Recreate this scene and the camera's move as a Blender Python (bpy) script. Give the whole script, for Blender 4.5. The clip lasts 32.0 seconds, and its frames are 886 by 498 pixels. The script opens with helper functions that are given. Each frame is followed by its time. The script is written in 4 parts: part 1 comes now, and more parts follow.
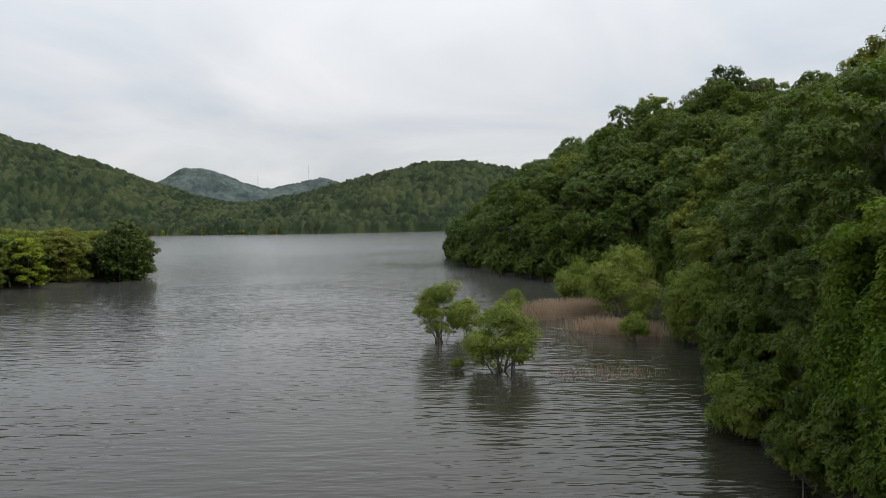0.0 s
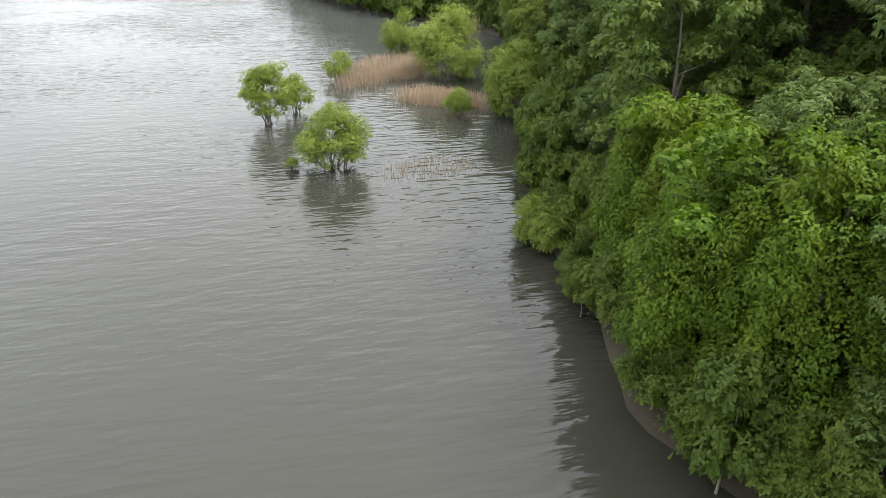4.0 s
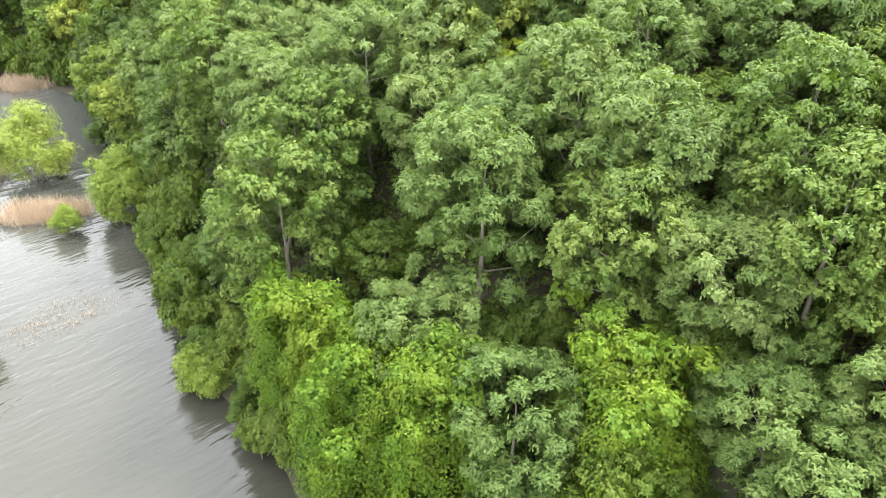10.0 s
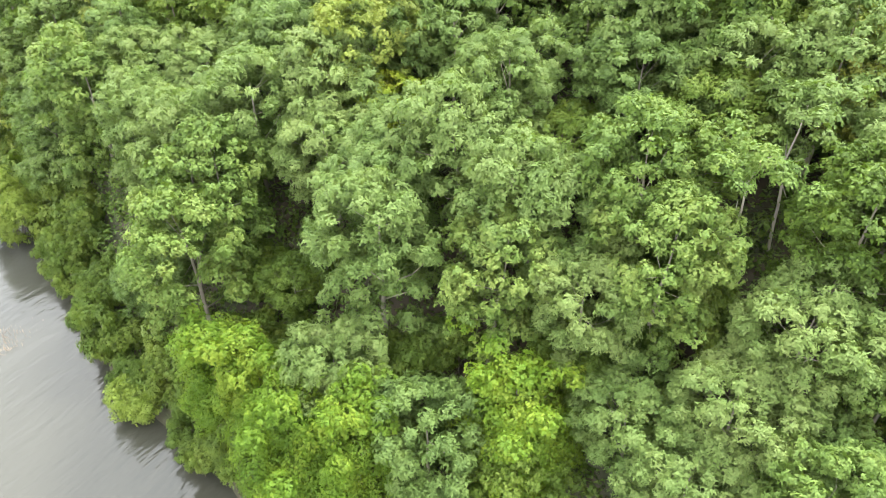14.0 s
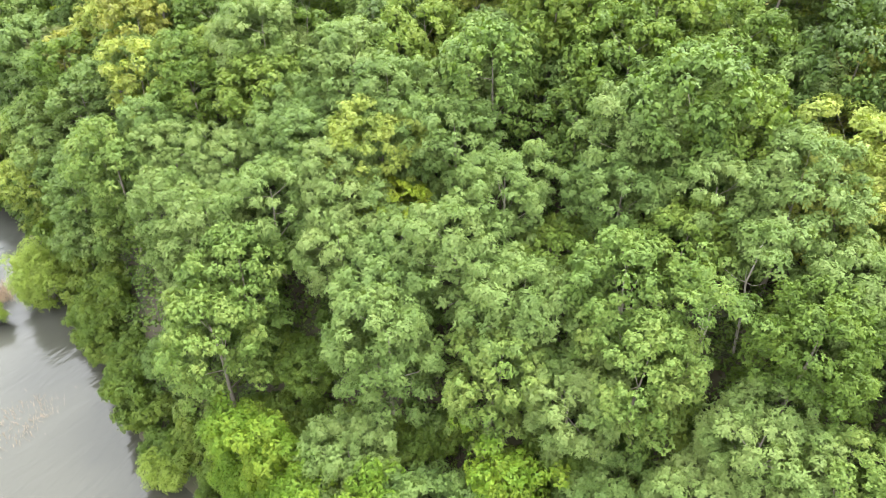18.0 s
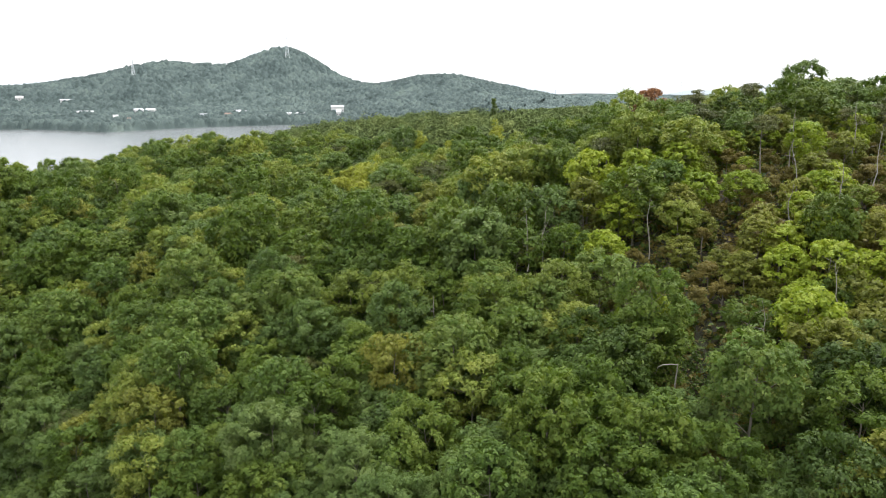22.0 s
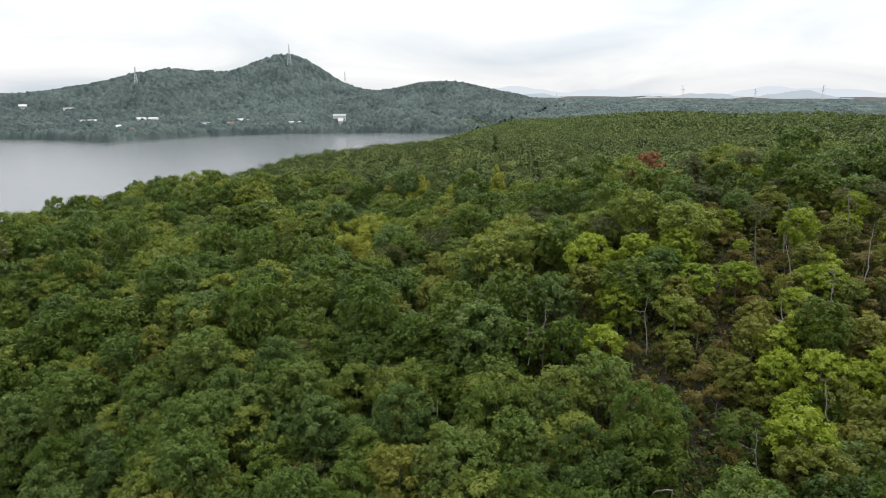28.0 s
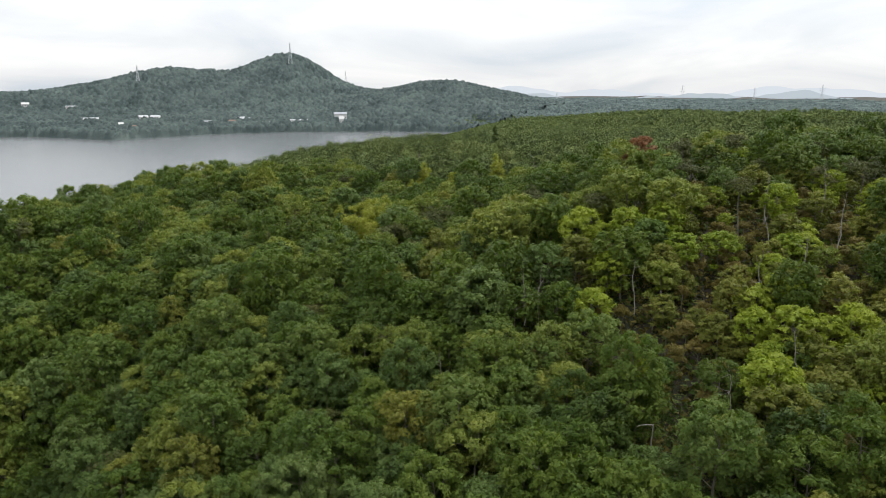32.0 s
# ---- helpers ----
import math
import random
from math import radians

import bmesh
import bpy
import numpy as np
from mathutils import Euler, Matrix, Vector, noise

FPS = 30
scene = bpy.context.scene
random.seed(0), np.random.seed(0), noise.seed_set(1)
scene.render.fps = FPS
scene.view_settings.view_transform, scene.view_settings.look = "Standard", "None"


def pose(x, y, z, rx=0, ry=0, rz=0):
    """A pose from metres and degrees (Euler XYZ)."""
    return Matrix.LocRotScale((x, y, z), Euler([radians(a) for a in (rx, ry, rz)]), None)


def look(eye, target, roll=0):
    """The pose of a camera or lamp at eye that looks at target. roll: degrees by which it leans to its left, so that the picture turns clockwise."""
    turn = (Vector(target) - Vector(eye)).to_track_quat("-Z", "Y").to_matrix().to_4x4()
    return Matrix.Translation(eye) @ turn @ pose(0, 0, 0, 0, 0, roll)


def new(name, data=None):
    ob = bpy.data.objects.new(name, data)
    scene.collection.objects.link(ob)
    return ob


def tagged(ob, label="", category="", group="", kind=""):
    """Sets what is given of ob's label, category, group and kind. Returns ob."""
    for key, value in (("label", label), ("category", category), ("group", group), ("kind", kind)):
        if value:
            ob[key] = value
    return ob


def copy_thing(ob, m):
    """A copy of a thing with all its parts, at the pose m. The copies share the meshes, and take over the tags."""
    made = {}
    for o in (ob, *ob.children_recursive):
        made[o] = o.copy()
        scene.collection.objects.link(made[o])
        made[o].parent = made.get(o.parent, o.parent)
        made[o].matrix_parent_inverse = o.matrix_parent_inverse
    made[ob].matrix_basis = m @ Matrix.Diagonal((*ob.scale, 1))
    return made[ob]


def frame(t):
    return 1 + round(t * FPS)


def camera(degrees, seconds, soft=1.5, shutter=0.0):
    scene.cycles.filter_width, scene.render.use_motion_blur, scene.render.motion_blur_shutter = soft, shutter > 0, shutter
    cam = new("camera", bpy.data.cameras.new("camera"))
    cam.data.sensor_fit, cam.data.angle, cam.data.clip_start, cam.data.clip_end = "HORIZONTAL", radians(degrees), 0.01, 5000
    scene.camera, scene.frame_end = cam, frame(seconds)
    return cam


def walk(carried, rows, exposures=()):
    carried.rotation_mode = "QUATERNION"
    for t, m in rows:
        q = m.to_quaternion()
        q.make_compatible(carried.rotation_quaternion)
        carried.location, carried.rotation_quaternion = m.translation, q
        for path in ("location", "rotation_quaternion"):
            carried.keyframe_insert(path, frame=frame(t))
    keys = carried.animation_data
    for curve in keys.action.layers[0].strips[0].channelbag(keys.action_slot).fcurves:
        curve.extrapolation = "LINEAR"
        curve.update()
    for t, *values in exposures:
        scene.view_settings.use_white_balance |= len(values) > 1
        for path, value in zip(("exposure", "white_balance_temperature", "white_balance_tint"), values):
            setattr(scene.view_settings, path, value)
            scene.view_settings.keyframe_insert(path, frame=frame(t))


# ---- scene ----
cam = camera(64.0, 32.0, 0.7)
METRES, EYE, TILT, LEAN, TURN = 60.0, 9.8, -2.2, 0.9, 0.0
ROWS = [
    (0.0, 0.0, 0.0, 0.0, -0.0, 0.0, -0.0),
    (0.5, -0.0011, -0.0016, 0.0145, -0.03, -2.47, -0.23),
    (1.0, -0.0023, -0.0033, 0.0289, -0.08, -5.07, -0.46),
    (1.5, -0.0024, -0.0048, 0.0431, -0.78, -7.94, -0.62),
    (2.0, -0.003, -0.0078, 0.0578, -4.39, -10.99, -0.71),
    (2.5, -0.0036, -0.0097, 0.0734, -7.99, -14.08, -0.6),
    (4.5, -0.0032, -0.0121, 0.1335, -16.36, -25.95, -0.59),
    (5.0, -0.0039, -0.013, 0.1492, -19.99, -25.99, -0.44),
    (5.5, -0.005, -0.0136, 0.1647, -22.99, -26.03, -0.37),
    (6.0, -0.006, -0.0147, 0.1802, -25.9, -26.08, -0.25),
    (6.5, -0.0065, -0.0158, 0.1966, -28.31, -26.14, -0.11),
    (7.0, -0.0071, -0.0169, 0.2124, -30.13, -26.18, -0.03),
    (7.5, -0.0073, -0.0177, 0.2279, -31.71, -26.25, 0.02),
    (8.0, -0.0074, -0.0184, 0.2439, -33.3, -26.8, 0.15),
    (8.5, -0.007, -0.0192, 0.2591, -35.17, -27.32, 0.22),
    (9.0, -0.0075, -0.0207, 0.2745, -38.09, -27.7, 0.34),
    (9.5, -0.007, -0.0227, 0.29, -42.04, -27.93, 0.53),
    (10.0, -0.0075, -0.0245, 0.306, -45.99, -28.13, 0.74),
    (10.5, -0.0078, -0.0259, 0.3221, -49.41, -28.37, 0.92),
    (11.0, -0.0089, -0.0269, 0.3375, -51.75, -29.67, 1.03),
    (11.5, -0.0092, -0.0275, 0.353, -53.58, -31.31, 1.16),
    (12.0, -0.0091, -0.0276, 0.3687, -55.13, -32.93, 1.28),
    (12.5, -0.0092, -0.0273, 0.3841, -55.71, -34.16, 1.33),
    (13.0, -0.0096, -0.0286, 0.3992, -56.0, -35.3, 1.37),
    (13.5, -0.0094, -0.0301, 0.4146, -56.11, -35.8, 1.44),
    (14.0, -0.0092, -0.0306, 0.4297, -56.15, -35.91, 1.54),
    (14.5, -0.0093, -0.0308, 0.4453, -56.14, -35.96, 1.57),
    (16.5, -0.0129, -0.0318, 0.5064, -56.22, -35.95, 1.44),
    (17.0, -0.0134, -0.0319, 0.5211, -56.24, -35.96, 1.44),
    (17.5, -0.0126, -0.0318, 0.5368, -56.26, -36.03, 1.48),
    (18.0, -0.0132, -0.0323, 0.551, -56.26, -35.95, 1.42),
    (18.5, -0.0131, -0.0327, 0.5666, -56.26, -35.92, 1.45),
    (19.0, -0.0126, -0.0316, 0.5839, -56.38, -32.79, 1.44),
    (19.5, -0.0132, -0.0321, 0.5998, -56.44, -28.04, 1.4),
    (20.0, -0.0136, -0.0323, 0.6142, -56.48, -23.38, 1.33),
    (20.5, -0.013, -0.0319, 0.6289, -56.5, -19.45, 1.31),
    (21.0, -0.0129, -0.0318, 0.6438, -56.52, -15.63, 1.31),
    (21.5, -0.0139, -0.032, 0.6585, -56.56, -12.16, 1.33),
    (22.0, -0.0149, -0.0329, 0.6722, -56.54, -10.91, 1.34),
    (22.5, -0.0153, -0.033, 0.6865, -56.56, -10.89, 1.34),
    (23.0, -0.0151, -0.0338, 0.7016, -56.52, -10.9, 1.39),
    (23.5, -0.0156, -0.0346, 0.7159, -56.51, -10.89, 1.43),
    (24.0, -0.0165, -0.0352, 0.7306, -56.52, -10.89, 1.43),
    (24.5, -0.0177, -0.0361, 0.7449, -56.51, -10.9, 1.46),
    (25.0, -0.0187, -0.036, 0.7596, -56.49, -10.9, 1.47),
    (25.5, -0.0189, -0.0363, 0.7744, -56.46, -10.92, 1.47),
    (27.5, -0.0184, -0.0367, 0.8336, -56.41, -10.82, 1.37),
    (28.0, -0.0186, -0.0365, 0.8485, -56.42, -10.82, 1.38),
    (28.5, -0.0201, -0.0371, 0.863, -56.42, -10.81, 1.36),
    (29.0, -0.0231, -0.0394, 0.8713, -56.42, -10.79, 1.32),
    (29.5, -0.027, -0.042, 0.8678, -56.44, -10.73, 1.31),
    (30.0, -0.0343, -0.0457, 0.857, -56.44, -10.73, 1.3),
    (30.5, -0.0459, -0.0517, 0.8437, -56.45, -10.75, 1.3),
    (31.0, -0.063, -0.0621, 0.8309, -56.44, -10.77, 1.31),
    (31.5, -0.0859, -0.0757, 0.818, -56.43, -10.78, 1.31),
    (32.0, -0.1127, -0.0925, 0.8055, -56.41, -10.81, 1.32),
]
EXPOSURES = [(0.0, -0.1), (1.0, 0.1), (2.0, 0.5), (2.5, 0.75), (4.5, 1.6), (6.0, 2.05), (9.0, 2.6), (13.0, 2.87), (19.0, 2.84), (20.5, 2.68), (21.0, 2.4), (21.5, 1.75), (22.0, 1.15), (23.0, 0.72), (24.0, 0.55), (28.0, 0.45), (32.0, 0.4)]
walk(cam, [(t, pose(0, 0, EYE, TILT, LEAN, TURN) @ pose(METRES * x, METRES * y, METRES * z, 90 + pitch, roll, yaw)) for t, x, y, z, yaw, pitch, roll in ROWS], EXPOSURES)

# ---- world and sun: a bright overcast sky ----
SUN_ELEVATION, SUN_AZIMUTH = 58.0, 100.0  # azimuth from +y towards +x


def tree_of(mat):
    mat.use_nodes = True
    t = mat.node_tree
    t.nodes.clear()
    return t


def node(t, kind, at=(), **values):
    n = t.nodes.new(kind)
    for key, v in values.items():
        if key in n.inputs:
            n.inputs[key].default_value = v
        else:
            setattr(n, key, v)
    return n


def ramp(t, stops, mode="LINEAR"):
    n = t.nodes.new("ShaderNodeValToRGB")
    n.color_ramp.interpolation = mode
    while len(n.color_ramp.elements) < len(stops):
        n.color_ramp.elements.new(0.5)
    for e, (p, c) in zip(n.color_ramp.elements, stops):
        e.position, e.color = p, (*c, 1) if len(c) == 3 else c
    return n


def make_world():
    w = bpy.data.worlds.new("overcast_sky")
    scene.world = w
    t = tree_of(w)
    L = t.links.new
    sky = t.nodes.new("ShaderNodeTexSky")
    sky.sky_type, sky.sun_disc = "NISHITA", False
    sky.sun_elevation, sky.sun_rotation = radians(SUN_ELEVATION), radians(SUN_AZIMUTH)
    sky_gain = node(t, "ShaderNodeVectorMath", operation="SCALE")
    sky_gain.inputs["Scale"].default_value = 0.10
    L(sky.outputs[0], sky_gain.inputs[0])
    co = t.nodes.new("ShaderNodeTexCoord")
    # cloud sheet: the view direction laid onto a flat layer overhead
    sep = t.nodes.new("ShaderNodeSeparateXYZ")
    L(co.outputs["Generated"], sep.inputs[0])
    zc = node(t, "ShaderNodeMath", operation="MAXIMUM")
    zc.inputs[1].default_value = 0.0
    L(sep.outputs["Z"], zc.inputs[0])
    za = node(t, "ShaderNodeMath", operation="ADD")
    za.inputs[1].default_value = 0.18
    L(zc.outputs[0], za.inputs[0])
    dx = node(t, "ShaderNodeMath", operation="DIVIDE")
    dy = node(t, "ShaderNodeMath", operation="DIVIDE")
    L(sep.outputs["X"], dx.inputs[0]); L(za.outputs[0], dx.inputs[1])
    L(sep.outputs["Y"], dy.inputs[0]); L(za.outputs[0], dy.inputs[1])
    comb = t.nodes.new("ShaderNodeCombineXYZ")
    L(dx.outputs[0], comb.inputs[0]); L(dy.outputs[0], comb.inputs[1])
    n1 = node(t, "ShaderNodeTexNoise", Scale=0.75, Detail=5.0, Roughness=0.5, Distortion=0.6)
    L(comb.outputs[0], n1.inputs["Vector"])
    r1 = ramp(t, [(0.30, (0.62, 0.68, 0.75)), (0.48, (0.78, 0.80, 0.83)), (0.66, (0.93, 0.93, 0.94))])
    L(n1.outputs["Fac"], r1.inputs[0])
    rise = node(t, "ShaderNodeMath", operation="MULTIPLY_ADD")
    rise.inputs[1].default_value, rise.inputs[2].default_value = 1.5, 0.86
    L(zc.outputs[0], rise.inputs[0])
    lit = node(t, "ShaderNodeVectorMath", operation="SCALE")
    L(r1.outputs[0], lit.inputs[0]); L(rise.outputs[0], lit.inputs["Scale"])
    mix = node(t, "ShaderNodeMix", data_type="RGBA")
    mix.inputs["Factor"].default_value = 0.90
    L(sky_gain.outputs[0], mix.inputs["A"]); L(lit.outputs[0], mix.inputs["B"])
    bg = node(t, "ShaderNodeBackground", Strength=0.95)
    L(mix.outputs["Result"], bg.inputs["Color"])
    out = t.nodes.new("ShaderNodeOutputWorld")
    L(bg.outputs[0], out.inputs[0])


make_world()
sun = new("sun", bpy.data.lights.new("sun", "SUN"))
sun.data.energy, sun.data.angle, sun.data.color = 2.0, radians(12), (1.0, 0.97, 0.92)
az, el = radians(SUN_AZIMUTH), radians(SUN_ELEVATION)
sun.matrix_world = look((0, 0, 0), (-math.sin(az) * math.cos(el), -math.cos(az) * math.cos(el), -math.sin(el)))


# ---- materials ----
def leaf_material(name, dark, mid, light, through_light=0.28, per_tree=0.3, rough=0.48, tint=False):
    """Foliage: hue by tree, by leaf and by soft patches in the world."""
    m = bpy.data.materials.new(name)
    t = tree_of(m)
    L = t.links.new
    geo = t.nodes.new("ShaderNodeNewGeometry")
    info = t.nodes.new("ShaderNodeObjectInfo")
    noi = node(t, "ShaderNodeTexNoise", Scale=0.55 if not tint else 0.02, Detail=4.0)
    L(geo.outputs["Position"], noi.inputs["Vector"])
    if tint:
        at = t.nodes.new("ShaderNodeAttribute")
        at.attribute_name = "tint"
        own = at.outputs["Fac"]
    else:
        own = info.outputs["Random"]
    a = node(t, "ShaderNodeMath", operation="MULTIPLY")
    a.inputs[1].default_value = per_tree
    L(own, a.inputs[0])
    b = node(t, "ShaderNodeMath", operation="MULTIPLY_ADD")
    b.inputs[1].default_value = 0.30 if not tint else 0.25
    L(geo.outputs["Random Per Island"], b.inputs[0]); L(a.outputs[0], b.inputs[2])
    c = node(t, "ShaderNodeMath", operation="MULTIPLY_ADD")
    c.inputs[1].default_value = 0.9
    L(noi.outputs["Fac"], c.inputs[0]); L(b.outputs[0], c.inputs[2])
    d = node(t, "ShaderNodeMath", operation="SUBTRACT")
    d.inputs[1].default_value = 0.36 if tint else 0.20
    L(c.outputs[0], d.inputs[0])
    r = ramp(t, [(0.08, dark), (0.5, mid), (0.95, light)])
    L(d.outputs[0], r.inputs[0])
    p = node(t, "ShaderNodeBsdfPrincipled", Roughness=rough)
    p.inputs["Specular IOR Level"].default_value = 0.14
    L(r.outputs[0], p.inputs["Base Color"])
    fine = node(t, "ShaderNodeTexNoise", Scale=7.0 if not tint else 0.9, Detail=4.0, Roughness=0.75)
    L(geo.outputs["Position"], fine.inputs["Vector"])
    rel = node(t, "ShaderNodeBump", Strength=1.0 if tint else 0.35, Distance=0.3 if not tint else 2.0)
    L(fine.outputs["Fac"], rel.inputs["Height"]); L(rel.outputs[0], p.inputs["Normal"])
    tr = t.nodes.new("ShaderNodeBsdfTranslucent")
    warm = node(t, "ShaderNodeMix", data_type="RGBA", blend_type="MULTIPLY")
    warm.inputs["Factor"].default_value = 1.0
    warm.inputs["B"].default_value = (1.5, 1.6, 0.5, 1)
    L(r.outputs[0], warm.inputs["A"]); L(warm.outputs["Result"], tr.inputs["Color"])
    mx = t.nodes.new("ShaderNodeMixShader")
    mx.inputs[0].default_value = through_light
    L(p.outputs[0], mx.inputs[1]); L(tr.outputs[0], mx.inputs[2])
    out = t.nodes.new("ShaderNodeOutputMaterial")
    L(mx.outputs[0], out.inputs[0])
    return m


def rough_material(name, stops, scale=3.0, rough=0.85, bump=0.3, detail=6.0, stretch=(1, 1, 1), metallic=0.0, distance=0.05):
    m = bpy.data.materials.new(name)
    t = tree_of(m)
    L = t.links.new
    co = t.nodes.new("ShaderNodeTexCoord")
    mp = node(t, "ShaderNodeMapping")
    mp.inputs["Scale"].default_value = stretch
    L(co.outputs["Object"], mp.inputs["Vector"])
    n1 = node(t, "ShaderNodeTexNoise", Scale=scale, Detail=detail, Roughness=0.65)
    n2 = node(t, "ShaderNodeTexNoise", Scale=scale * 0.13, Detail=3.0)
    L(mp.outputs[0], n1.inputs["Vector"]); L(mp.outputs[0], n2.inputs["Vector"])
    mid = node(t, "ShaderNodeMath", operation="MULTIPLY_ADD")
    mid.inputs[1].default_value = 0.55
    sc = node(t, "ShaderNodeMath", operation="MULTIPLY")
    sc.inputs[1].default_value = 0.45
    L(n2.outputs["Fac"], sc.inputs[0])
    L(n1.outputs["Fac"], mid.inputs[0]); L(sc.outputs[0], mid.inputs[2])
    r = ramp(t, stops)
    L(mid.outputs[0], r.inputs[0])
    p = node(t, "ShaderNodeBsdfPrincipled", Roughness=rough, Metallic=metallic)
    L(r.outputs[0], p.inputs["Base Color"])
    bp = node(t, "ShaderNodeBump", Strength=bump, Distance=distance)
    L(n1.outputs["Fac"], bp.inputs["Height"]); L(bp.outputs[0], p.inputs["Normal"])
    out = t.nodes.new("ShaderNodeOutputMaterial")
    L(p.outputs[0], out.inputs[0])
    return m


def water_material():
    m = bpy.data.materials.new("lake_water")
    t = tree_of(m)
    L = t.links.new
    geo = t.nodes.new("ShaderNodeNewGeometry")

    def wave(angle, along, across, detail, distortion=0.0):
        mp = node(t, "ShaderNodeMapping")
        mp.inputs["Rotation"].default_value = (0, 0, radians(angle))
        mp.inputs["Scale"].default_value = (along, across, 1)
        L(geo.outputs["Position"], mp.inputs["Vector"])
        n = node(t, "ShaderNodeTexNoise", Scale=1.0, Detail=detail, Roughness=0.5, Distortion=distortion)
        L(mp.outputs[0], n.inputs["Vector"])
        return n.outputs["Fac"]
    w1, w2, w3 = wave(16, 0.35, 1.1, 1.0, 0.3), wave(6, 0.9, 3.2, 1.0), wave(-35, 2.0, 5.5, 1.0)
    a = node(t, "ShaderNodeMath", operation="MULTIPLY_ADD")
    a.inputs[1].default_value = 0.5
    L(w2, a.inputs[0]); L(w1, a.inputs[2])
    b = node(t, "ShaderNodeMath", operation="MULTIPLY_ADD")
    b.inputs[1].default_value = 0.10
    L(w3, b.inputs[0]); L(a.outputs[0], b.inputs[2])
    calm = node(t, "ShaderNodeTexNoise", Scale=0.035, Detail=3.0)
    L(geo.outputs["Position"], calm.inputs["Vector"])
    cr = ramp(t, [(0.35, (0.22, 0.22, 0.22)), (0.62, (0.75, 0.75, 0.75))])
    L(calm.outputs["Fac"], cr.inputs[0])
    bp = node(t, "ShaderNodeBump", Distance=0.14)
    L(b.outputs[0], bp.inputs["Height"])
    fade = node(t, "ShaderNodeMapRange")
    for k, v in zip(("From Min", "From Max", "To Min", "To Max"), (60, 300, 1.0, 0.3)):
        fade.inputs[k].default_value = v
    sep = t.nodes.new("ShaderNodeSeparateXYZ")
    L(geo.outputs["Position"], sep.inputs[0]); L(sep.outputs["Y"], fade.inputs["Value"])
    force = node(t, "ShaderNodeMath", operation="MULTIPLY")
    L(cr.outputs[0], force.inputs[0]); L(fade.outputs[0], force.inputs[1]); L(force.outputs[0], bp.inputs["Strength"])
    p = node(t, "ShaderNodeBsdfPrincipled", Roughness=0.05, IOR=1.333)
    # base colour pales far out: reflected sky and haze put into the water's colour
    far_sheen = node(t, "ShaderNodeMix", data_type="RGBA")
    far_sheen.inputs["A"].default_value, far_sheen.inputs["B"].default_value = (0.024, 0.024, 0.018, 1), (0.105, 0.110, 0.112, 1)
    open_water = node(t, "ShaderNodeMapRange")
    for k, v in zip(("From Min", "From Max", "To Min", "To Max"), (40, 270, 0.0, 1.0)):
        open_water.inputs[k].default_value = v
    L(sep.outputs["Y"], open_water.inputs["Value"]); L(open_water.outputs[0], far_sheen.inputs["Factor"])
    L(far_sheen.outputs["Result"], p.inputs["Base Color"])
    # open water beyond the cove is ruffled by the wind
    wind = node(t, "ShaderNodeMapRange")
    for k, v in zip(("From Min", "From Max", "To Min", "To Max"), (60, 260, 0.05, 0.2)):
        wind.inputs[k].default_value = v
    L(sep.outputs["Y"], wind.inputs["Value"]); L(wind.outputs[0], p.inputs["Roughness"])
    L(bp.outputs[0], p.inputs["Normal"])
    out = t.nodes.new("ShaderNodeOutputMaterial")
    L(p.outputs[0], out.inputs[0])
    return m


WATER = water_material()
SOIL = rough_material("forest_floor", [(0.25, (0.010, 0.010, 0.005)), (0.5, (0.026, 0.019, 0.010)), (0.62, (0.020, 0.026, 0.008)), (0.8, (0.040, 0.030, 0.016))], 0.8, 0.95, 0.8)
BARK = rough_material("grey_bark", [(0.25, (0.07, 0.06, 0.045)), (0.6, (0.17, 0.15, 0.12)), (0.8, (0.26, 0.24, 0.20))], 7.0, 0.9, 0.6, stretch=(1, 1, 0.25))
DEADWOOD = rough_material("bleached_deadwood", [(0.25, (0.11, 0.095, 0.075)), (0.6, (0.21, 0.19, 0.16)), (0.8, (0.30, 0.28, 0.24))], 6.0, 0.9, 0.5, stretch=(1, 1, 0.2))
REED = rough_material("dry_reed", [(0.25, (0.17, 0.12, 0.075)), (0.5, (0.30, 0.22, 0.145)), (0.75, (0.40, 0.32, 0.23))], 1.5, 0.8, 0.1)
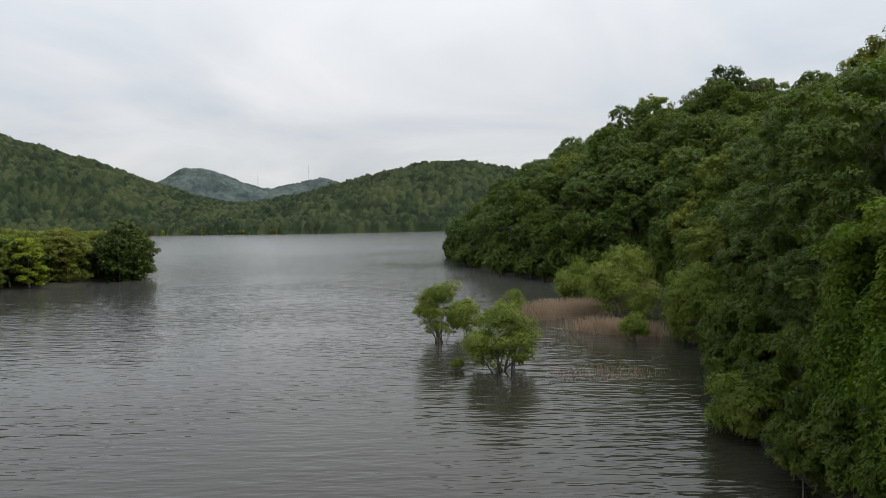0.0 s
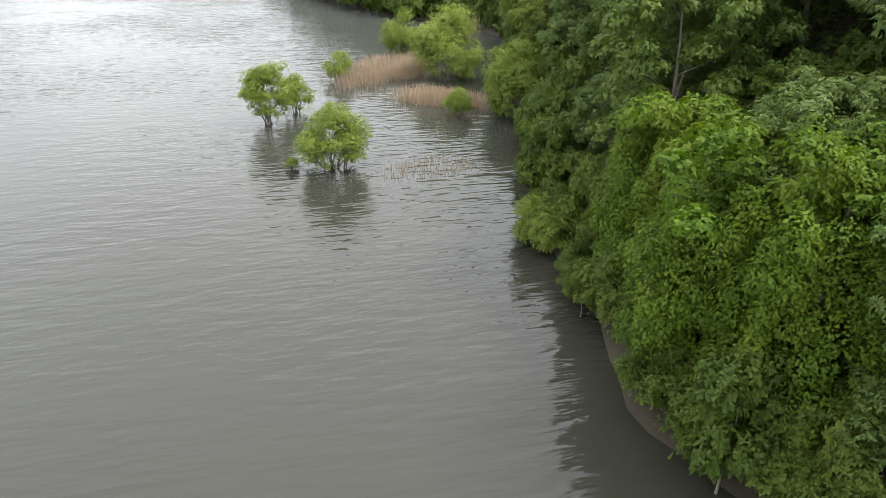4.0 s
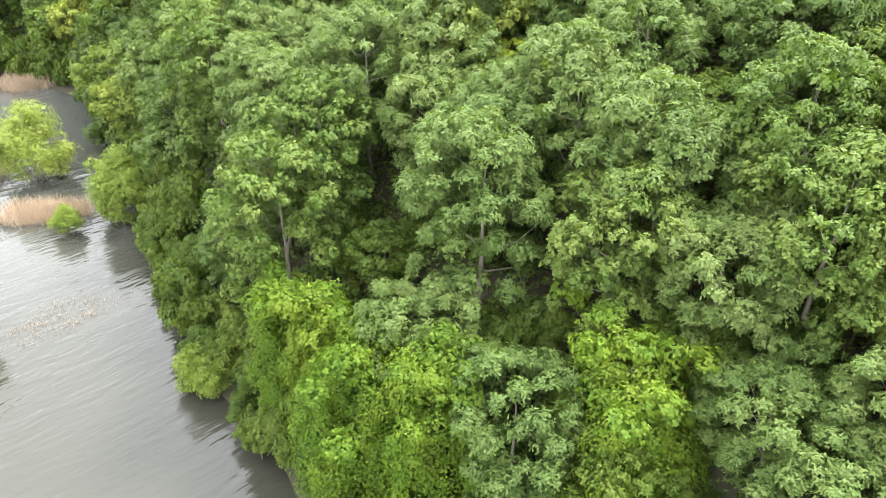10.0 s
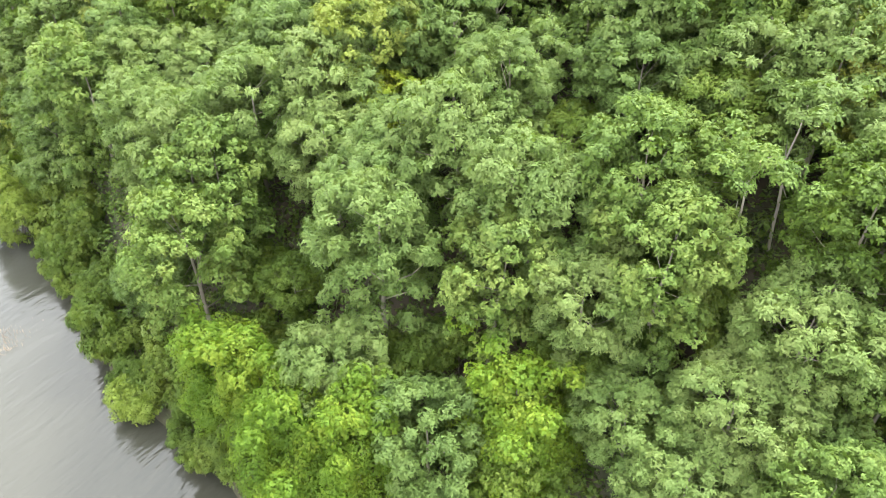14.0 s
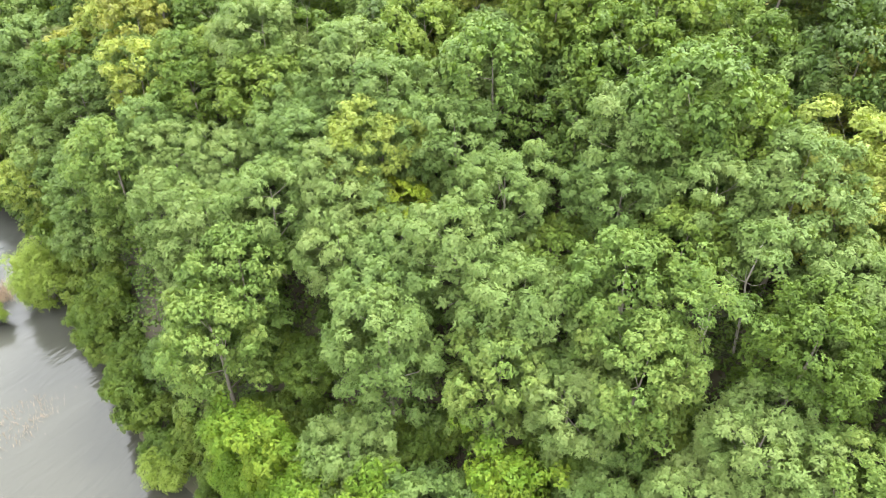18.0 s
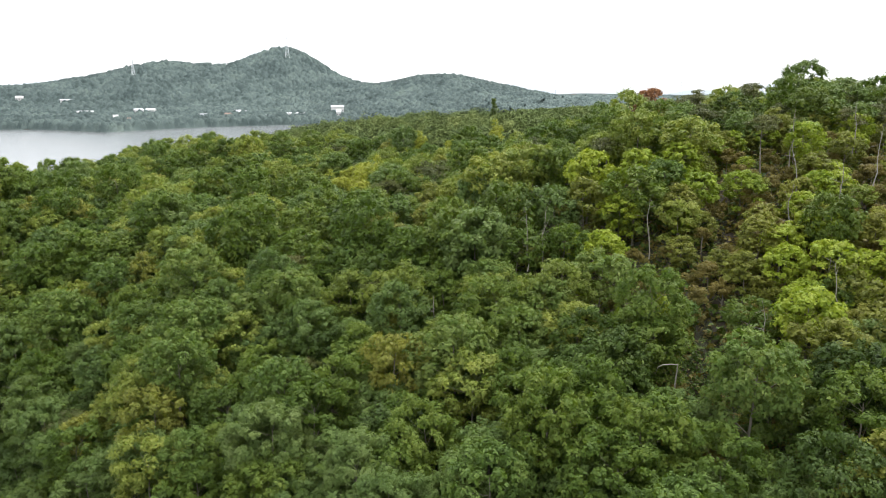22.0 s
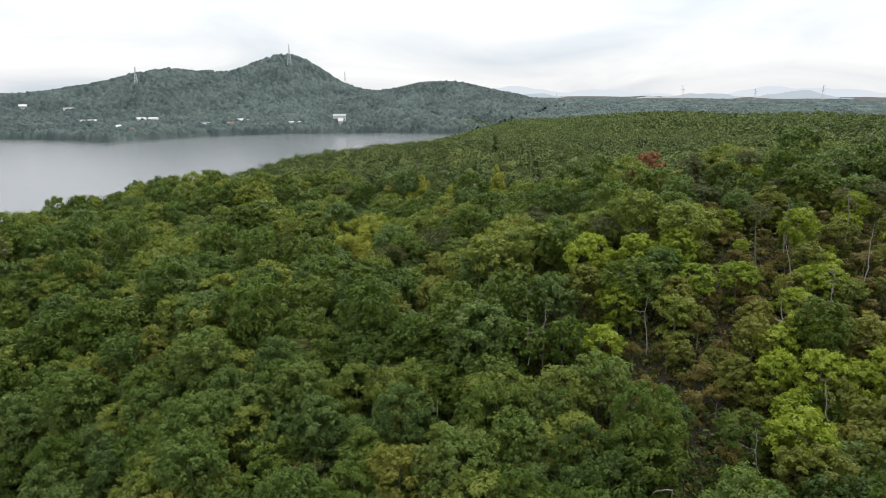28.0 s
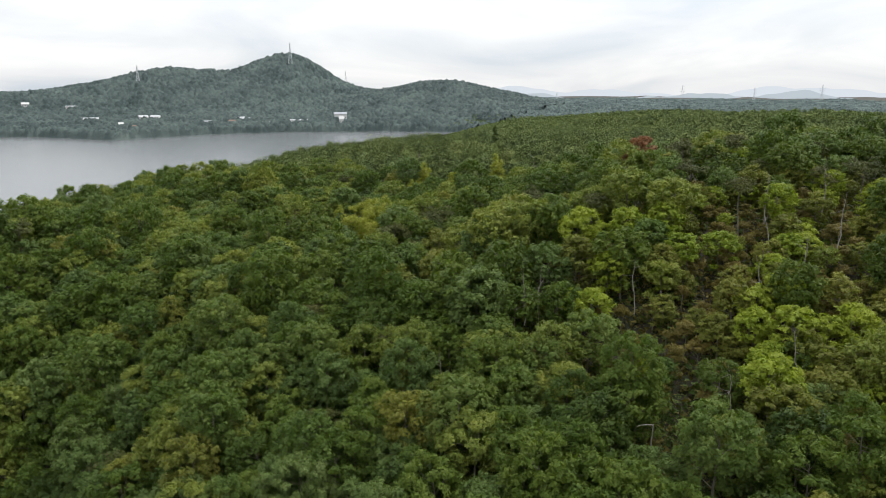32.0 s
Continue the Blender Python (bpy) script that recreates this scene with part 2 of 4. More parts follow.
LEAF = {
    "oak": leaf_material("oak_leaves", (0.021, 0.040, 0.006), (0.060, 0.097, 0.013), (0.122, 0.154, 0.026)),
    "chestnut": leaf_material("chestnut_leaves", (0.032, 0.059, 0.013), (0.075, 0.115, 0.028), (0.118, 0.152, 0.046)),
    "evergreen": leaf_material("evergreen_leaves", (0.014, 0.029, 0.004), (0.036, 0.061, 0.009), (0.071, 0.097, 0.013), 0.15),
    "hornbeam": leaf_material("hornbeam_leaves", (0.027, 0.052, 0.011), (0.074, 0.117, 0.023), (0.132, 0.161, 0.039)),
    "cherry": leaf_material("cherry_leaves", (0.019, 0.035, 0.005), (0.050, 0.081, 0.011), (0.101, 0.130, 0.022)),
    "zelkova": leaf_material("zelkova_leaves", (0.052, 0.076, 0.012), (0.127, 0.161, 0.029), (0.201, 0.210, 0.044)),
    "alder": leaf_material("alder_leaves", (0.055, 0.069, 0.011), (0.127, 0.139, 0.025), (0.179, 0.174, 0.032)),
    "young": leaf_material("yellow_green_leaves", (0.072, 0.110, 0.010), (0.145, 0.194, 0.015), (0.237, 0.267, 0.032)),
    "vine": leaf_material("vine_leaves", (0.027, 0.061, 0.005), (0.067, 0.117, 0.009), (0.138, 0.173, 0.018), 0.35),
    "willow": leaf_material("willow_leaves", (0.070, 0.106, 0.014), (0.122, 0.164, 0.026), (0.179, 0.213, 0.046), 0.3),
    "pine": leaf_material("pine_needles", (0.025, 0.034, 0.008), (0.055, 0.065, 0.014), (0.097, 0.093, 0.024), 0.08),
    "rust": leaf_material("rust_needles", (0.090, 0.036, 0.012), (0.170, 0.072, 0.026), (0.240, 0.115, 0.042), 0.1),
    "scrub": leaf_material("olive_brown_leaves", (0.050, 0.048, 0.011), (0.110, 0.093, 0.022), (0.167, 0.129, 0.037)),
    "bamboo": leaf_material("bamboo_leaves", (0.110, 0.136, 0.014), (0.185, 0.207, 0.023), (0.258, 0.258, 0.043)),
    "under": leaf_material("undergrowth_leaves", (0.019, 0.041, 0.006), (0.046, 0.079, 0.013), (0.084, 0.108, 0.023), 0.2),
    # distance haze is mixed into these leaf colours, paler and bluer than near foliage
    "far": leaf_material("far_haze_tinted_foliage", (0.040, 0.058, 0.057), (0.100, 0.131, 0.121), (0.159, 0.197, 0.169), 0.0, 0.3, 0.9, tint=True),
    "hillside": leaf_material("shore_hill_foliage", (0.011, 0.020, 0.010), (0.036, 0.054, 0.024), (0.090, 0.108, 0.044), 0.0, 0.5, 0.85, tint=True),
    "woods": leaf_material("distant_foliage", (0.062, 0.092, 0.028), (0.104, 0.142, 0.038), (0.165, 0.196, 0.056), 0.0, 0.55, 0.8, tint=True),
}

# ---- the plan: lake outline, land heights ----
LAKE = np.array([(14, -160), (15, -60), (15.5, -20), (14.0, 8), (12.2, 18), (13.6, 27), (15.2, 36), (19, 46), (22.5, 56), (26, 72), (31, 90), (29, 101), (19, 112),
                 (11, 131), (5, 160), (2, 192), (14, 228), (90, 245), (170, 252), (290, 310), (500, 385), (720, 455), (830, 500), (787, 611), (690, 718),
                 (604, 763), (516, 767), (470, 770), (455, 880), (400, 980), (250, 900), (60, 720), (-120, 690), (-230, 715), (-420, 760), (-560, 600),
                 (-400, 300), (-150, 180), (-58, 140), (-63, 118), (-72, 106), (-130, 45), (-140, -120)], float)


def inland(x, y):
    """Signed distance to the lake's shore, positive on land."""
    px, py = np.ravel(x).astype(float), np.ravel(y).astype(float)
    best = np.full(px.shape, 1e9)
    inside = np.zeros(px.shape, bool)
    for (ax, ay), (bx, by) in zip(LAKE, np.roll(LAKE, -1, 0)):
        dx, dy = bx - ax, by - ay
        u = np.clip(((px - ax) * dx + (py - ay) * dy) / (dx * dx + dy * dy), 0, 1)
        best = np.minimum(best, np.hypot(px - ax - u * dx, py - ay - u * dy))
        cross = (ay > py) != (by > py)
        with np.errstate(divide="ignore", invalid="ignore"):
            inside ^= cross & (px < (bx - ax) * (py - ay) / (by - ay if by != ay else 1e-9) + ax)
    return np.where(inside, -best, best).reshape(np.shape(x))


def bump(x, y, cx, cy, h, rx, ry=None, turn=0.0):
    c, s = math.cos(radians(turn)), math.sin(radians(turn))
    u, v = (x - cx) * c + (y - cy) * s, -(x - cx) * s + (y - cy) * c
    return h * np.exp(-0.5 * ((u / rx) ** 2 + (v / (ry or rx)) ** 2))


# hills: centre x, y, height, two radii, turn of the first radius
HILLS = [(1012, 1016, 84, 78, 70, 45), (810, 1122, 63, 122, 110, -30), (900, 1030, 16, 200, 130, -40), (1060, 700, 50, 110, 110, 0),
         (560, 1330, 36, 140, 120, 0), (-650, 930, 112, 125, 150, 0), (-440, 930, 50, 110, 110, 0), (-60, 880, 44, 120, 90, 0), (90, 900, 42, 110, 100, 20),
         (-540, 1560, 120, 105, 120, 0), (-270, 1620, 98, 90, 110, 0), (600, 120, 8, 150, 120, 0), (1100, 250, 8, 300, 200, 0)]

# knolls and hollows of the near hill: centre x, y, height, one or two radii
KNOLLS = [(24, 2, 2.0, 14), (28, 48, 4.4, 14), (44, 12, 1.6, 16), (50, 80, 3.2, 22), (66, 20, -1.3, 16), (80, 70, 0.6, 22), (92, 20, 4.5, 22), (126, 18, 6.4, 30), (130, 85, -6.2, 30),
          (88, 120, -1.4, 24), (84, 172, -10.0, 28), (40, 158, 4.6, 20, 32), (58, 134, 4.5, 16), (110, 208, 1.3, 24), (150, 150, -4.4, 30), (170, 195, -1.4, 30), (190, 100, -0.5, 36)]


def land(x, y, s=None):
    x, y = np.asarray(x, float), np.asarray(y, float)
    s = inland(x, y) if s is None else s
    up = np.clip(s, 0, None)
    east = 1 / (1 + np.exp(-(x + 20) / 12)) * 1 / (1 + np.exp((y - 0.55 * np.clip(x, 0, 3000) - 330) / 40))
    ridge = 38 * (1 - np.exp(-up / (50 + 0.35 * np.clip(x - 200, 0, 300))))
    ridge = ridge * (1 - 0.4 * np.clip((x - 220) / 280, 0, 1) - 0.3 * np.clip((x - 700) / 500, 0, 1))
    low = 1.2 + 3 * (1 - np.exp(-up / 60)) - 1.2 * np.exp(-up / 4)
    h = east * ridge + (1 - east) * low
    for knoll in KNOLLS:
        h = h + np.clip(up / 8, 0, 1) * bump(x, y, *knoll)
    gate = np.clip(up / 70, 0, 1) ** 1.3
    spur = np.sin(x * 0.055 + 1.8 * np.sin(y * 0.021)) * np.cos(y * 0.048 + 1.5 * np.sin(x * 0.019)) + 0.5 * np.sin(x * 0.11 + y * 0.07)
    for hill in HILLS:
        h = h + gate * bump(x, y, *hill) * (1 + 0.022 * spur)
    wob = np.sin(x * 0.031 + 1.3) * np.cos(y * 0.027 + 0.4) * 2.0 + np.sin(x * 0.011 + y * 0.017) * 3.0
    h = h + wob * np.clip((up - 60) / 200, 0, 1)
    return np.where(s > 0, h, np.maximum(s * 0.3, -3.0))


# ---- mesh helpers ----
def mesh_of(name, verts, faces, material, smooth=True, tint=None):
    """A mesh from an (n, 3) array and an (m, 3 or 4) index array, or a list of such."""
    verts = np.asarray(verts, np.float32)
    groups = [np.asarray(f, np.int32) for f in (faces if isinstance(faces, list) else [faces]) if len(f)]
    me = bpy.data.meshes.new(name)
    me.vertices.add(len(verts))
    me.vertices.foreach_set("co", verts.ravel())
    loops = np.concatenate([g.ravel() for g in groups])
    sizes = np.concatenate([np.full(len(g), g.shape[1], np.int32) for g in groups])
    starts = np.concatenate([[0], np.cumsum(sizes)[:-1]]).astype(np.int32)
    me.loops.add(len(loops))
    me.loops.foreach_set("vertex_index", loops)
    me.polygons.add(len(sizes))
    me.polygons.foreach_set("loop_start", starts)
    me.polygons.foreach_set("loop_total", sizes)
    me.polygons.foreach_set("use_smooth", np.full(len(sizes), smooth))
    if tint is not None:
        a = me.attributes.new("tint", "FLOAT", "POINT")
        a.data.foreach_set("value", np.asarray(tint, np.float32))
    me.update(calc_edges=True)
    me.materials.append(material)
    return me


def merge(pieces):
    """Joins (verts, quads) pairs."""
    vs, fs, n = [], [], 0
    for v, f in pieces:
        vs.append(v)
        fs.append(np.asarray(f) + n)
        n += len(v)
    return np.concatenate(vs), np.concatenate(fs)


def tube(points, radii, sides=7):
    pts = np.asarray(points, float)
    d = np.gradient(pts, axis=0)
    d /= np.linalg.norm(d, axis=1)[:, None] + 1e-9
    ref = np.where(np.abs(d[:, 2:3]) > 0.9, [[1.0, 0, 0]], [[0, 0, 1.0]])
    u = np.cross(d, ref)
    u /= np.linalg.norm(u, axis=1)[:, None] + 1e-9
    v = np.cross(d, u)
    a = np.arange(sides) * 2 * math.pi / sides
    ring = pts[:, None] + np.asarray(radii)[:, None, None] * (np.cos(a)[None, :, None] * u[:, None] + np.sin(a)[None, :, None] * v[:, None])
    n = len(pts)
    i, j = np.meshgrid(np.arange(n - 1), np.arange(sides), indexing="ij")
    k = (j + 1) % sides
    quads = np.stack([i * sides + j, i * sides + k, (i + 1) * sides + k, (i + 1) * sides + j], -1).reshape(-1, 4)
    return ring.reshape(-1, 3), quads


def unit(v):
    return v / (np.linalg.norm(v, axis=-1, keepdims=True) + 1e-9)


def leaves(rng, pos, nrm, length, width, droop=0.15, fold=0.12):
    """Folded pointed leaves, one four-cornered face each."""
    n = len(pos)
    nrm = unit(nrm)
    t = unit(np.cross(nrm, unit(rng.normal(size=(n, 3)))))
    b = np.cross(nrm, t)
    ln = (length * rng.uniform(0.65, 1.25, n))[:, None]
    wd = (width * rng.uniform(0.7, 1.2, n))[:, None]
    down = np.array([[0, 0, -1.0]])
    p1 = pos + t * ln * 0.45 + b * wd * 0.5 + nrm * ln * fold
    p2 = pos + t * ln + down * ln * droop
    p3 = pos + t * ln * 0.45 - b * wd * 0.5 + nrm * ln * fold
    v = np.stack([pos, p1, p2, p3], 1).reshape(-1, 3)
    return v, np.arange(4 * n).reshape(-1, 4)


def small_leaves(rng, pos, nrm, length, width, droop=0.15, cup=0.2):
    """Small pointed leaves, one three-cornered face each."""
    n = len(pos)
    nrm = unit(nrm)
    t = unit(np.cross(nrm, unit(rng.normal(size=(n, 3)))))
    b = np.cross(nrm, t)
    ln = (length * rng.uniform(0.65, 1.25, n))[:, None]
    wd = (width * rng.uniform(0.7, 1.2, n))[:, None]
    root = pos + t * ln * 0.1
    tip = pos + t * ln + nrm * ln * cup - np.array([[0, 0, 1.0]]) * ln * droop
    ends = (rng.uniform(size=n) < 0.5)[:, None]
    side = b * wd * 0.5
    v = np.stack([np.where(ends, root + side, tip + side), np.where(ends, tip, pos), np.where(ends, root - side, tip - side)], 1).reshape(-1, 3)
    return v, np.arange(3 * n).reshape(-1, 3)


def ball(rng, n, low=-1.0):
    d = unit(rng.normal(size=(n * 3, 3)))
    d = d[d[:, 2] > low]
    while len(d) < n:
        d = np.concatenate([d, d])
    return d[:n]


def crown_pads(rng, centre, rx, rz, pads, pad_r, low=-0.35, boughs=7):
    """Foliage pads in lumps: a few boughs round the crown, each with its own pads."""
    d = ball(rng, boughs, low)
    d[0] = (0.1, 0.1, 0.98)
    reach = rng.uniform(0.45, 0.75, boughs)
    shape = np.array([rx, rx * rng.uniform(0.85, 1.1), rz])
    bc = d * reach[:, None] * shape
    which = rng.integers(0, boughs, pads)
    o = ball(rng, pads, -0.5)
    rng.shuffle(o)
    c = np.asarray(centre) + bc[which] + o * np.array([rx, rx, rz]) * rng.uniform(0.22, 0.48, (pads, 1))
    return c, pad_r * rng.uniform(0.65, 1.3, pads)


def crown_dome(rng, centre, rx, rz, pads, pad_r, low=-0.35, lobes=9):
    """Foliage pads over a rounded crown that bulges in lobes."""
    i = np.arange(pads) + 0.5
    z = 1 - (1 - low) * i / pads
    phi = i * 2.39996 + rng.uniform(0, 6)
    r = np.sqrt(np.clip(1 - z * z, 0, 1))
    d = unit(np.column_stack([r * np.cos(phi), r * np.sin(phi), z]) + rng.normal(size=(pads, 3)) * 0.13)
    lobe = ball(rng, lobes, low)
    near_lobe = np.clip(((d @ lobe.T).max(1) - 0.60) / 0.35, 0, 1)
    reach = 0.58 + 0.40 * near_lobe + rng.normal(size=pads) * 0.05
    c = np.asarray(centre) + d * reach[:, None] * np.array([rx, rx * rng.uniform(0.85, 1.1), rz])
    return c, pad_r * rng.uniform(0.75, 1.25, pads)


def pad_leaves(rng, centres, radii, per_pad, length, width, flat=0.7, up=0.45, droop=0.16, spray=7):
    """Sprays of leaves that share a twig end, over the outside of each pad."""
    k, n = len(centres), max(1, per_pad // spray)
    d = ball(rng, k * n, -0.25)
    rng.shuffle(d)
    area = np.asarray(radii) ** 2
    which = rng.choice(k, k * n, p=area / area.sum())
    dist = np.where(rng.uniform(size=k * n) < 0.78, rng.uniform(0.78, 1.05, k * n), rng.uniform(0.4, 0.8, k * n))
    pos = centres[which] + d * (radii[which] * dist)[:, None] * np.array([1, 1, flat])
    nrm = d + np.array([0, 0, up]) + rng.normal(size=d.shape) * 0.12
    pos, nrm = np.repeat(pos, spray, 0), np.repeat(nrm, spray, 0)
    return small_leaves(rng, pos + rng.normal(size=pos.shape) * length * 0.2, unit(nrm) + rng.normal(size=nrm.shape) * 0.2, length, width, droop, 0.08)


def inner_leaves(rng, centres, radii, per_pad, size, flat=0.75):
    """Broad shaded leaves inside each pad, which close the crown."""
    w = np.repeat(np.arange(len(centres)), per_pad)
    d = ball(rng, len(w))
    rng.shuffle(d)
    pos = centres[w] + d * (radii[w] * rng.uniform(0.05, 0.62, len(w)))[:, None] * np.array([1, 1, flat])
    return small_leaves(rng, pos, d + rng.normal(size=d.shape) * 0.7 + np.array([0, 0, 0.3]), size, size * 1.2, 0.2)


ICO = {}


def ico(level):
    if level not in ICO:
        bm = bmesh.new()
        bmesh.ops.create_icosphere(bm, subdivisions=level, radius=1.0)
        ICO[level] = (np.array([v.co[:] for v in bm.verts]), np.array([[v.index for v in f.verts] for f in bm.faces]))
        bm.free()
    return ICO[level]


def lumps(rng, centres, radii, flat=0.75, level=1, rough=0.16):
    """Uneven solid lumps: the close-grown inside of foliage pads."""
    v0, f0 = ico(level)
    k, m = len(centres), len(v0)
    a = rng.uniform(0, 2 * math.pi, k)
    ca, sa = np.cos(a)[:, None], np.sin(a)[:, None]
    v = np.stack([v0[None, :, 0] * ca - v0[None, :, 1] * sa, v0[None, :, 0] * sa + v0[None, :, 1] * ca, np.broadcast_to(v0[:, 2], (k, m)) * flat], -1)
    v = v * (1 + rng.normal(size=(k, m, 1)) * rough) * np.asarray(radii)[:, None, None] + np.asarray(centres)[:, None]
    return v.reshape(-1, 3), (f0[None] + (np.arange(k) * m)[:, None, None]).reshape(-1, 3)


def foliage(name, leaf_mesh, core, material, tint=None):
    """One mesh of loose leaves and the solid lumps under them."""
    (lv, lq), (cv, ct) = leaf_mesh, core
    return mesh_of(name, np.concatenate([lv, cv]), [lq, ct + len(lv)], material, True, tint)


def woody(rng, height, radius, centres, lean=0.06, limbs=8, sides=7, fork=0.35):
    """A tapered, slightly crooked trunk with limbs that run out to the pads."""
    n = 7
    z = np.linspace(-0.6, height, n)
    wander = np.cumsum(rng.normal(size=(n, 2)) * lean * height / n, axis=0)
    spine = np.column_stack([wander - wander[0], z])
    rad = radius * (1 - 0.82 * np.linspace(0, 1, n))
    rad[0] *= 1.5
    pieces = [tube(spine, rad, sides)]
    pick = rng.permutation(len(centres))[:limbs]
    for c in centres[pick]:
        h0 = np.clip(c[2] - rng.uniform(0.8, 2.2), fork * height, height * 0.92)
        base = np.array([np.interp(h0, z, spine[:, 0]), np.interp(h0, z, spine[:, 1]), h0])
        mid = base * 0.5 + c * 0.5 + rng.normal(size=3) * 0.18
        r0 = np.interp(h0, z, rad) * 0.5
        pieces.append(tube([base, mid, c], [r0, r0 * 0.6, r0 * 0.2], 5))
    return merge(pieces)


def part(name, me, parent, label=""):
    ob = new(name, me)
    ob.parent = parent
    if label:
        tagged(ob, label)
    return ob


def thing(name, label, category, group="", kind=""):
    e = new(name)
    e.empty_display_size = 0.3
    return tagged(e, label, category, group, kind)


# ---- setting: ground and water ----
def axis(*runs):
    out = [np.arange(a, b, st) for a, b, st in runs]
    return np.unique(np.concatenate(out + [[runs[-1][1]]]))


gx = axis((-4600, -1500, 310), (-1500, -200, 50), (-200, -20, 15), (-20, 160, 3), (160, 420, 13), (420, 1500, 30), (1500, 4600, 310))
gy = axis((-4600, -600, 400), (-600, -100, 50), (-100, -30, 10), (-30, 220, 3), (220, 480, 13), (480, 1800, 30), (1800, 4600, 280))
GX, GY = np.meshgrid(gx, gy)
GZ = land(GX, GY)
idx = np.arange(GX.size).reshape(GX.shape)
quads = np.stack([idx[:-1, :-1], idx[:-1, 1:], idx[1:, 1:], idx[1:, :-1]], -1).reshape(-1, 4)
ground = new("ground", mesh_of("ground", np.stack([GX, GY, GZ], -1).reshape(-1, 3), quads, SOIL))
tagged(ground, "dark leaf-strewn forest floor of the wooded hills and lake bed", "ground", kind="structure")
wx = np.array([-900, 1200]); wy = np.array([-700, 1300])
wv = [(wx[0], wy[0], 0), (wx[1], wy[0], 0), (wx[1], wy[1], 0), (wx[0], wy[1], 0)]
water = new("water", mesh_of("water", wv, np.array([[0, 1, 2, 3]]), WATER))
tagged(water, "grey rippled murky reservoir water under an overcast sky", "water", kind="structure")

# ---- trees ----
# kind: name, label, height, crown radius, crown half-height, pads, pad radius, leaf length, leaf width
KINDS = {
    "oak": ("oak_tree", "leafy green oak with rounded clumps of foliage", 8.0, 3.2, 3.2, 44, 0.82, 0.32, 0.15),
    "chestnut": ("chestnut_tree", "pale grey-green chestnut with long drooping leaves", 8.2, 3.1, 3.3, 44, 0.80, 0.40, 0.14),
    "evergreen": ("evergreen_tree", "dense dark green evergreen broadleaf tree", 7.6, 3.0, 3.3, 44, 0.80, 0.29, 0.15),
    "hornbeam": ("hornbeam_tree", "fresh mid-green hornbeam with a rounded leafy crown", 8.1, 3.1, 3.1, 44, 0.80, 0.30, 0.16),
    "zelkova": ("zelkova_tree", "soft green zelkova with a spreading leafy crown", 8.3, 3.3, 3.0, 44, 0.80, 0.30, 0.14),
    "alder": ("alder_tree", "dull olive-green alder with a loose leafy crown", 7.8, 2.8, 3.3, 40, 0.76, 0.30, 0.17),
    "cherry": ("cherry_tree", "deep green wild cherry with a broad crown", 7.8, 3.3, 2.9, 44, 0.82, 0.31, 0.16),
    "young": ("maple_tree", "yellow-green young maple with layered leaves", 7.2, 2.6, 2.7, 34, 0.72, 0.30, 0.17),
    "scrub": ("scrub_tree", "thin olive-brown scrubby tree with sparse foliage", 5.4, 2.0, 2.0, 26, 0.66, 0.28, 0.13),
    "pine": ("pine_tree", "dark sparse pine with flat layered boughs", 8.2, 2.6, 2.2, 24, 0.85, 0.34, 0.07),
    "bamboo": ("bamboo_clump", "feathery yellow-green bamboo clump among forest trees", 7.6, 1.8, 3.2, 30, 0.66, 0.34, 0.09),
    "shrub": ("shrub", "leafy green shrub crowding the bank above the water", 2.5, 1.5, 1.35, 16, 0.62, 0.30, 0.15),
}
COVER = {"shrub": "cherry"}
CACHE = {}


